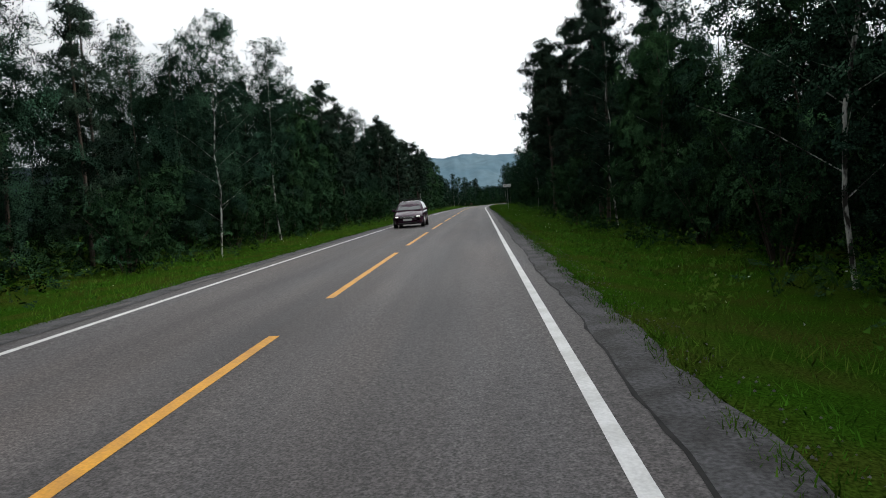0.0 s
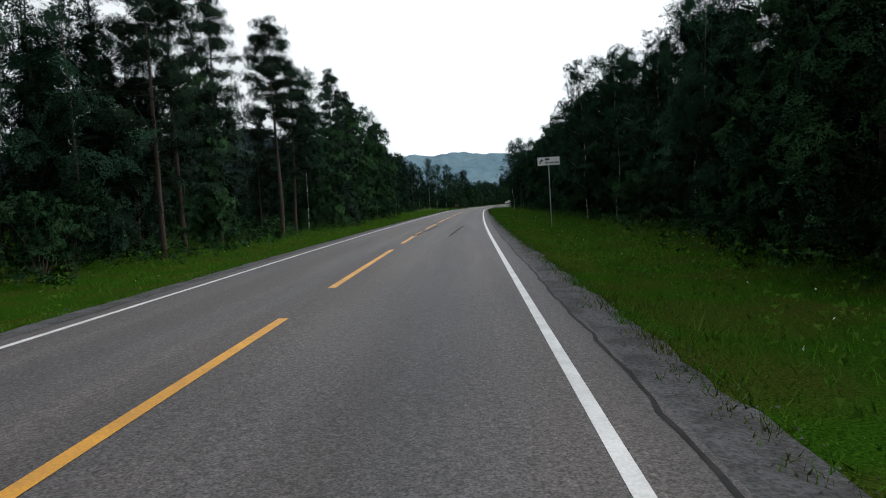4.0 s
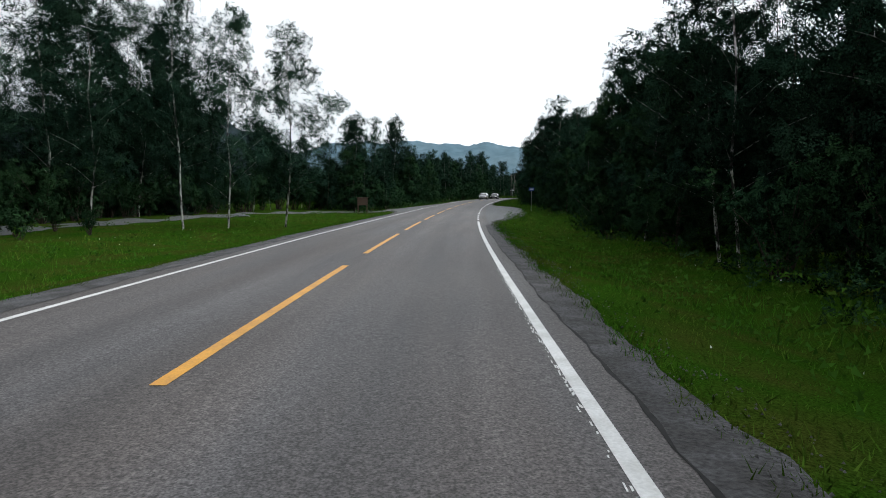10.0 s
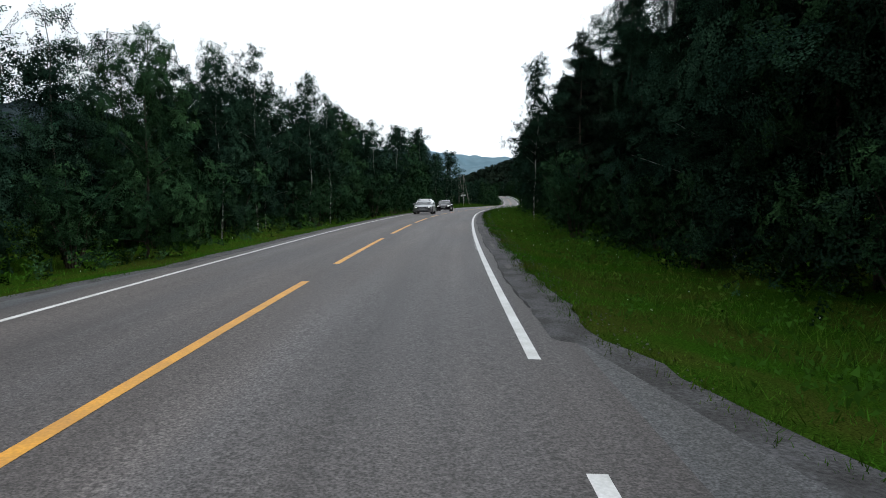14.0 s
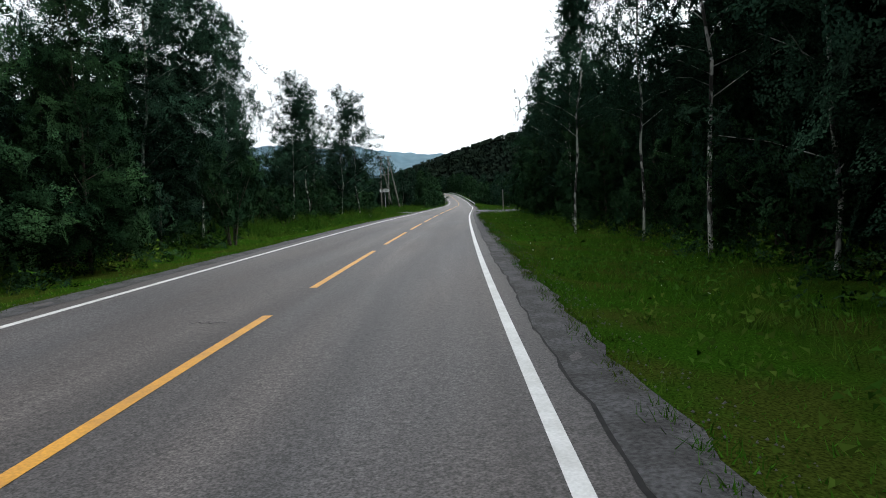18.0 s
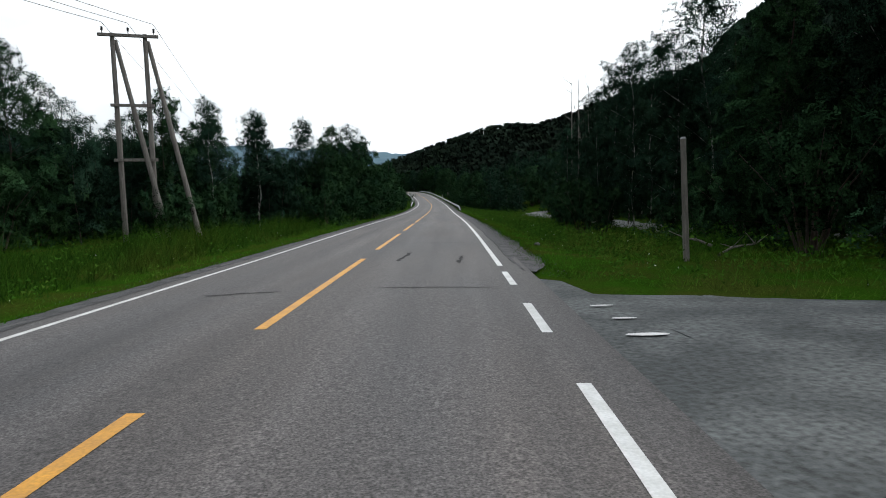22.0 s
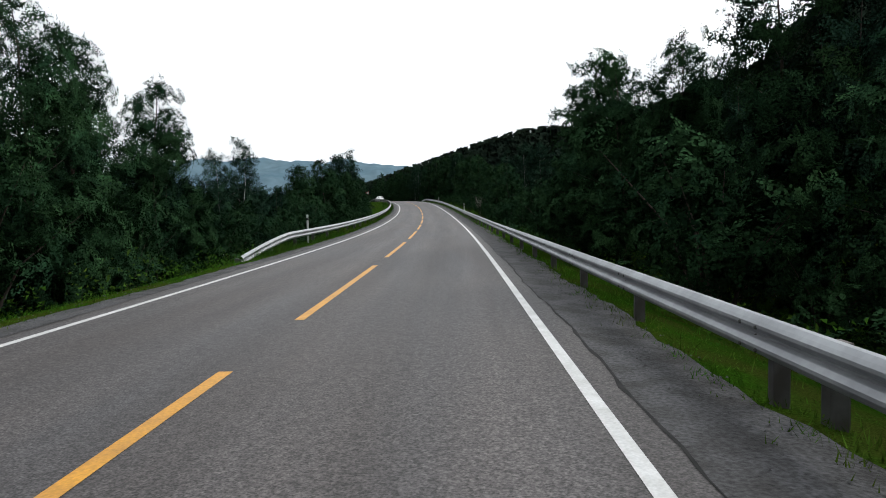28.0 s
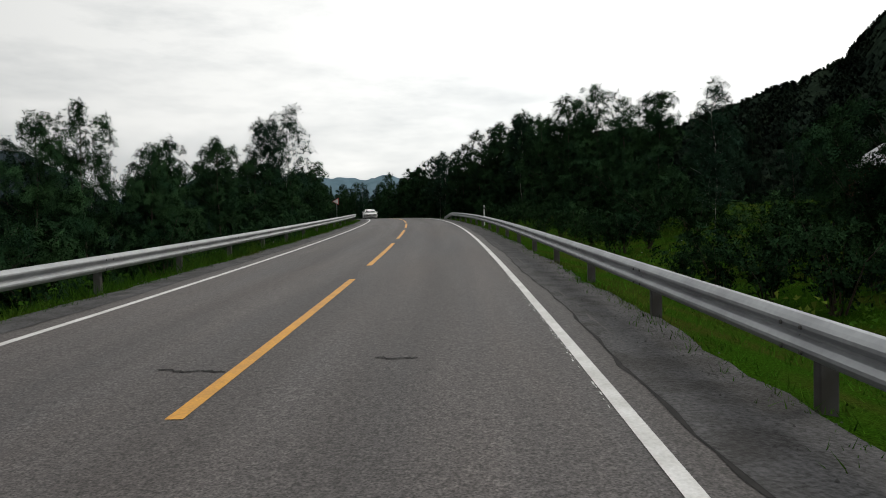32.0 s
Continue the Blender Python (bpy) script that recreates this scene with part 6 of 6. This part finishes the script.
bare_tree(531, 13.7, 12.6, 1)
bare_tree(534, 14.0, 13.2, 2)
bare_tree(527, 13.8, 11.6, 3)
bare_tree(690, 7.6, 2.4, 4)


def fallen_branch(s, d, ln, turn, seed):
    rs_ = np.random.RandomState(seed)
    pts = [[0, 0, 0.05], [ln * 0.3, 0.1, 0.22], [ln * 0.65, -0.05, 0.28], [ln, 0.15, 0.5]]
    tb = [tube(pts, [0.045, 0.035, 0.025, 0.008], 6)]
    for q in range(4):
        b_ = np.array(pts[1 + q % 2])
        tb.append(tube([b_, b_ + rs_.uniform(-0.5, 0.5, 3) + [0, 0, 0.3]], [0.018, 0.006], 4))
    o = tagged(new("fallen_branch", mesh_of("fallen_branch", *joined(tb), M_POLE, True)), "pale fallen birch branch lying in the verge grass", "branch", "fallen branches")
    o.matrix_basis = upright(s, d, 0.05, turn)


for q, (s, d, ln, tn) in enumerate(((167.5, 10.4, 1.6, 25), (170, 11.2, 1.1, 40), (491, 9.3, 1.8, 20), (493, 9.9, 1.2, 150))):
    fallen_branch(s, d, ln, tn, q)


# ---- house on the slope ----
def house(s, d, dz, turn):
    e = tagged(empty("house"), "red wooden house with white windows and a grey roof behind trees", "house")
    L, W, H = 10.0, 7.0, 2.9
    def wall(x0, y0, x1, y1, holes):
        """An upright wall with real openings; holes as (start, end, sill, head) along it."""
        ln = math.hypot(x1 - x0, y1 - y0)
        ux, uy = (x1 - x0) / ln, (y1 - y0) / ln
        bm = bmesh.new()
        cuts = [0.0] + [q for h in holes for q in h[:2]] + [ln]
        for k in range(len(cuts) - 1):
            a, b = cuts[k], cuts[k + 1]
            if b - a < 0.01:
                continue
            spans = [(0, H)] if k % 2 == 0 else [(0, holes[k // 2][2]), (holes[k // 2][3], H)]
            for z0, z1 in spans:
                box(bm, (b - a, 0.18, z1 - z0), ((a + b) / 2, 0, (z0 + z1) / 2))
        w = part("wall", bm, M_REDWALL, e)
        w.matrix_basis = Matrix.Translation((x0, y0, 0)) @ Matrix.Rotation(math.atan2(uy, ux), 4, "Z")
        for a, b, z0, z1 in holes:
            bm = bmesh.new()
            for at, sz in ((((a + b) / 2, -0.03, z0 + 0.05), (b - a, 0.24, 0.1)), (((a + b) / 2, -0.03, z1 - 0.05), (b - a, 0.24, 0.1)), ((a + 0.05, -0.03, (z0 + z1) / 2), (0.1, 0.24, z1 - z0 - 0.2)),
                           ((b - 0.05, -0.03, (z0 + z1) / 2), (0.1, 0.24, z1 - z0 - 0.2)), (((a + b) / 2, -0.03, (z0 + z1) / 2), (0.06, 0.1, z1 - z0 - 0.2))):
                box(bm, sz, at)
            win = part("window", bm, M_WHITEWOOD, w)
            bm = bmesh.new()
            box(bm, (b - a - 0.2, 0.02, z1 - z0 - 0.2), ((a + b) / 2, 0.04, (z0 + z1) / 2))
            part("pane", bm, M_WINDOW, w)
    row = [(1.0, 2.2, 0.9, 2.2), (2.5, 3.7, 0.9, 2.2), (4.0, 5.2, 0.9, 2.2), (6.6, 7.6, 0.9, 2.2)]
    wall(-W / 2, -L / 2, W / 2, -L / 2, [(0.8, 2.0, 0.9, 2.2), (2.5, 3.7, 0.9, 2.2), (4.6, 5.8, 0.9, 2.2)])
    wall(-W / 2, L / 2, -W / 2, -L / 2, row)
    wall(W / 2, -L / 2, W / 2, L / 2, [])
    wall(W / 2, L / 2, -W / 2, L / 2, [])
    bm = bmesh.new()
    box(bm, (W - 0.1, L - 0.1, 1.2), (0, 0, -0.6))
    part("foundation", bm, M_ROCK, e)
    for sg in (1, -1):
        bm = bmesh.new()
        a = math.atan2(1.9, W / 2)
        box(bm, (math.hypot(W / 2 + 0.5, 2.15), L + 1.0, 0.12), (0, 0, 0))
        o = part("roof", bm, M_ROOF, e)
        o.matrix_basis = Matrix.Translation((sg * (W / 4 + 0.2), 0, H + 0.92)) @ Matrix.Rotation(sg * a, 4, "Y")
    for y in (-L / 2 + 0.09, L / 2 - 0.09):
        bm = bmesh.new()
        vs = [bm.verts.new(p) for p in ((-W / 2, y - 0.08, H), (W / 2, y - 0.08, H), (0, y - 0.08, H + 1.85))]
        f = bm.faces.new(vs)
        r = bmesh.ops.extrude_face_region(bm, geom=[f])
        bmesh.ops.translate(bm, vec=(0, 0.16, 0), verts=[v for v in r["geom"] if isinstance(v, bmesh.types.BMVert)])
        part("gable", bm, M_REDWALL, e)
    bm = bmesh.new()
    box(bm, (0.6, 0.6, 1.2), (0.3, 1.0, H + 2.2), bevel=0.02)
    part("chimney", bm, M_ROCK, e)
    e.matrix_basis = upright(s, d, dz, turn)


house(734, 36.0, -0.2, 4)


# ---- cars ----
def section_loft(stations, n_side=2):
    """Joins cross-sections (y, [(x, z), ...] of the right half from the bottom middle to the top middle) into a closed shell."""
    vs, fs = [], []
    m = None
    for y, half in stations:
        ring = [(x, y, z) for x, z in half] + [(-x, y, z) for x, z in half[::-1] if x > 1e-4]
        m = len(ring)
        vs += ring
    for r in range(len(stations) - 1):
        for k in range(m):
            fs.append((r * m + k, r * m + (k + 1) % m, (r + 1) * m + (k + 1) % m, (r + 1) * m + k))
    fs.append(tuple(range(m))[::-1])
    fs.append(tuple(range((len(stations) - 1) * m, len(stations) * m)))
    return vs, fs


def car(label, paint, s, d, length, width, height, rear_drop, rails, lamps_on, reverse, group="cars on the road"):
    """y is forwards; reverse turns the car to face oncoming traffic."""
    e = tagged(empty("car"), label, "car", group)
    L, hw, H = length / 2, width / 2, height
    belt = 0.62 * H
    def half(y_w, zb, zt, crown):
        w_ = hw * y_w
        return [(0, zb), (w_ * 0.86, zb), (w_ * 0.97, zb + 0.08), (w_, zb + 0.30), (w_ * 0.995, zt - 0.20), (w_ * 0.95, zt - 0.05), (w_ * 0.80, zt), (0, zt + crown)]
    st = [(L, half(0.66, 0.34, 0.58, 0.0)), (L - 0.10, half(0.86, 0.22, 0.70, 0.01)), (L - 0.35, half(0.97, 0.20, 0.78, 0.03)), (L - 0.9, half(1.0, 0.20, belt - 0.06, 0.04)),
          (L - 1.35, half(1.0, 0.20, belt, 0.03)), (0.0, half(1.0, 0.20, belt + 0.01, 0.0)), (-L + 1.0, half(1.0, 0.20, belt + 0.04, 0.0)), (-L + 0.35, half(0.98, 0.24, belt + 0.05, 0.0)),
          (-L + 0.08, half(0.90, 0.30, belt + 0.02, 0.0)), (-L, half(0.78, 0.40, belt - 0.15, 0.0))]
    vs, fs = section_loft(st[::-1])
    body = part("body", mesh_of("body", vs, fs, paint, True), None, e)
    # cabin: belt and roof outlines
    y0, y1, y2, y3 = L - 1.30, L - 2.15, -L + 0.75 + rear_drop, -L + 0.22
    wb, wr = hw * 0.93, hw * 0.66
    def cab(y, zt, wt):
        return [(0, belt - 0.08), (wb, belt - 0.08), (wb, belt), ((wb + wt) / 2 + 0.03, (belt + zt) / 2), (wt + 0.02, zt - 0.05), (wt * 0.9, zt), (0, zt + 0.02)]
    cs = [(y0, cab(y0, belt + 0.02, wb * 0.94)), ((y0 + y1) / 2, cab(0, (belt + H) / 2 + 0.03, (wb + wr) / 2)), (y1, cab(0, H - 0.04, wr + 0.02)), ((y1 + y2) / 2, cab(0, H, wr)), (y2, cab(0, H - 0.05, wr)), (y3, cab(0, belt + 0.12, wr * 1.18))]
    vs, fs = section_loft(cs[::-1])
    cabin = part("cabin", mesh_of("cabin", vs, fs, paint, True), None, e)
    def pane(name, quad, out):
        q = [Vector(p) for p in quad]
        nrm = (q[1] - q[0]).cross(q[3] - q[0]).normalized()
        if nrm.dot(Vector(out)) < 0:
            nrm = -nrm
        q = [p + nrm * 0.016 for p in q]
        bm = bmesh.new()
        top = [bm.verts.new(p) for p in q]
        low = [bm.verts.new(p - nrm * 0.012) for p in q]
        bm.faces.new(top)
        for k in range(4):
            bm.faces.new((top[k], low[k], low[(k + 1) % 4], top[(k + 1) % 4]))
        part(name, bm, M_CARGLASS, cabin)
    zt = H - 0.07
    pane("windscreen", [(-wb * 0.86, y0 + 0.0, belt + 0.06), (wb * 0.86, y0 + 0.0, belt + 0.06), (wr * 0.92, y1 + 0.05, zt), (-wr * 0.92, y1 + 0.05, zt)], (0, 1, 0.6))
    pane("rear_window", [(-wr * 0.95, y3 - 0.01, belt + 0.14), (wr * 0.95, y3 - 0.01, belt + 0.14), (wr * 0.85, y2 - 0.04, zt - 0.02), (-wr * 0.85, y2 - 0.04, zt - 0.02)], (0, -1, 0.5))
    mid = (y1 + y2) / 2
    for sg in (1, -1):
        xb, xt = sg * (wb + 0.012), sg * (wr + 0.05)
        for nm, ya, yb, yc, yd in (("front_window", y0 - 0.28, mid + 0.06, mid + 0.06, y1 + 0.02), ("rear_side_window", mid - 0.04, y2 - 0.30, y2 - 0.02, mid - 0.04)):
            pane(nm, [(xb, ya, belt + 0.05), (xb, yb, belt + 0.06), (xt, yc, zt - 0.03), (xt, yd, zt - 0.03)], (sg, 0, 0.2))
        bm = bmesh.new()
        box(bm, (0.20, 0.10, 0.14), (sg * (hw + 0.09), y0 - 0.35, belt + 0.08), bevel=0.03)
        part("mirror", bm, paint, e)
        bm = bmesh.new()
        box(bm, (0.34, 0.10, 0.11), (sg * hw * 0.70, L - 0.13, 0.66), Matrix.Rotation(-sg * 0.22, 3, "Z"), bevel=0.02)
        hl = part("headlight", bm, M_PLASTIC if lamps_on else M_CARGLASS, e)
        bm = bmesh.new()
        box(bm, (0.20, 0.03, 0.045), (sg * hw * 0.70, L - 0.062, 0.67), Matrix.Rotation(-sg * 0.22, 3, "Z"), bevel=0.008)
        part("lamp", bm, M_LAMP if lamps_on else M_CHROME, hl)
        bm = bmesh.new()
        box(bm, (0.26, 0.06, 0.16), (sg * hw * 0.72, -L + 0.07, belt - 0.12), bevel=0.02)
        part("tail_light", bm, M_SIGNRED, e)
        if rails:
            bm = bmesh.new()
            rod(bm, (sg * (wr - 0.02), y1 - 0.1, H + 0.03), (sg * (wr - 0.02), y2 + 0.1, H + 0.02), 0.018)
            for yy in (y1 - 0.1, mid, y2 + 0.1):
                rod(bm, (sg * (wr - 0.02), yy, H - 0.03), (sg * (wr - 0.02), yy, H + 0.06), 0.02)
            part("roof_rail", bm, M_CHROME, e)
        for yy in (L - 0.92, -L + 0.98):
            bm = bmesh.new()
            bmesh.ops.create_cone(bm, cap_ends=True, segments=28, radius1=0.365, radius2=0.365, depth=0.04, matrix=Matrix.Translation((sg * (hw - 0.008), yy, 0.345)) @ Matrix.Rotation(math.pi / 2, 4, "Y"))
            part("wheel_arch", bm, M_PLASTIC, body)
            bm = bmesh.new()
            bmesh.ops.create_cone(bm, cap_ends=True, segments=28, radius1=0.325, radius2=0.325, depth=0.21, matrix=Matrix.Translation((sg * (hw - 0.085), yy, 0.325)) @ Matrix.Rotation(math.pi / 2, 4, "Y"))
            wh = part("wheel", bm, M_TYRE, e)
            bm = bmesh.new()
            c_ = Vector((sg * (hw + 0.026), yy, 0.325))
            bmesh.ops.create_cone(bm, cap_ends=True, segments=12, radius1=0.05, radius2=0.05, depth=0.02, matrix=Matrix.Translation(c_) @ Matrix.Rotation(math.pi / 2, 4, "Y"))
            for k in range(5):
                t = 2 * math.pi * k / 5
                rod(bm, c_, c_ + Vector((0, math.cos(t) * 0.21, math.sin(t) * 0.21)), 0.035, 0.028, 6)
            for k in range(20):
                t, t2 = 2 * math.pi * k / 20, 2 * math.pi * (k + 1) / 20
                rod(bm, c_ + Vector((0, math.cos(t) * 0.215, math.sin(t) * 0.215)), c_ + Vector((0, math.cos(t2) * 0.215, math.sin(t2) * 0.215)), 0.016, seg=5)
            part("rim", bm, M_RIM, wh)
    bm = bmesh.new()
    box(bm, (width * 0.50, 0.05, 0.13), (0, L - 0.02, 0.63), bevel=0.02)
    gr = part("grille", bm, M_PLASTIC, e)
    for z in (0.60, 0.635, 0.67):
        bm = bmesh.new()
        box(bm, (width * 0.48, 0.012, 0.012), (0, L + 0.008, z), bevel=0.003)
        part("grille_bar", bm, M_CHROME, gr)
    bm = bmesh.new()
    box(bm, (width * 0.62, 0.06, 0.15), (0, L - 0.04, 0.34), bevel=0.02)
    part("lower_intake", bm, M_PLASTIC, e)
    bm = bmesh.new()
    box(bm, (0.52, 0.015, 0.11), (0, L + 0.006, 0.48), bevel=0.004)
    part("number_plate", bm, M_PLATE, e)
    x, y = plan(s, d)
    slope = float(surface(s + 2, 0) - surface(s - 2, 0)) / 4
    e.matrix_basis = Matrix.Translation((float(x), float(y), float(surface(s, d)) + 0.002)) @ Matrix.Rotation(heading(s) + (math.pi if reverse else 0), 4, "Z") @ Matrix.Rotation(math.atan(slope) * (-1 if reverse else 1), 4, "X") @ Matrix.Rotation((1 if reverse else -1) * 0.012, 4, "Y")
    return e


suv = car("dark plum crossover car with roof rails on the asphalt lane", M_CAR_PLUM, 43.5, -1.75, 4.5, 1.84, 1.60, 0.0, True, True, True)
bm = bmesh.new()
for yy in (0.35, -0.65):
    box(bm, (1.25, 0.07, 0.04), (0, yy, 1.70), bevel=0.01)
part("roof_bars", bm, M_PLASTIC, suv, "black roof bars").name = "roof_bar"
car("silver grey estate car with lit headlamps on the asphalt lane", M_CAR_GREY, 364.3, -1.85, 4.77, 1.83, 1.48, -0.25, True, True, True)
car("black hatchback car with lit headlamps on the asphalt lane", M_CAR_BLACK, 385.5, -1.75, 4.6, 1.86, 1.46, 0.25, False, True, True)
car("small white car on the far bend of the road", M_CAR_WHITE, 788, -1.7, 4.3, 1.8, 1.5, 0.1, False, False, True)

# ---- small flowers ----
def petals(rs, p, s, d):
    c = p + np.stack([0 * s, 0 * s, rs.uniform(0.12, 0.45, len(s))], -1)
    return leaves(c, rs.uniform(0.02, 0.04, len(s)), 41)


scatter("white_flowers", 1500, verge(4.8, 10.0, 1.2), petals, M_SIGNWHITE, "scattered small white flowers in the verge grass", "flowers", 25)
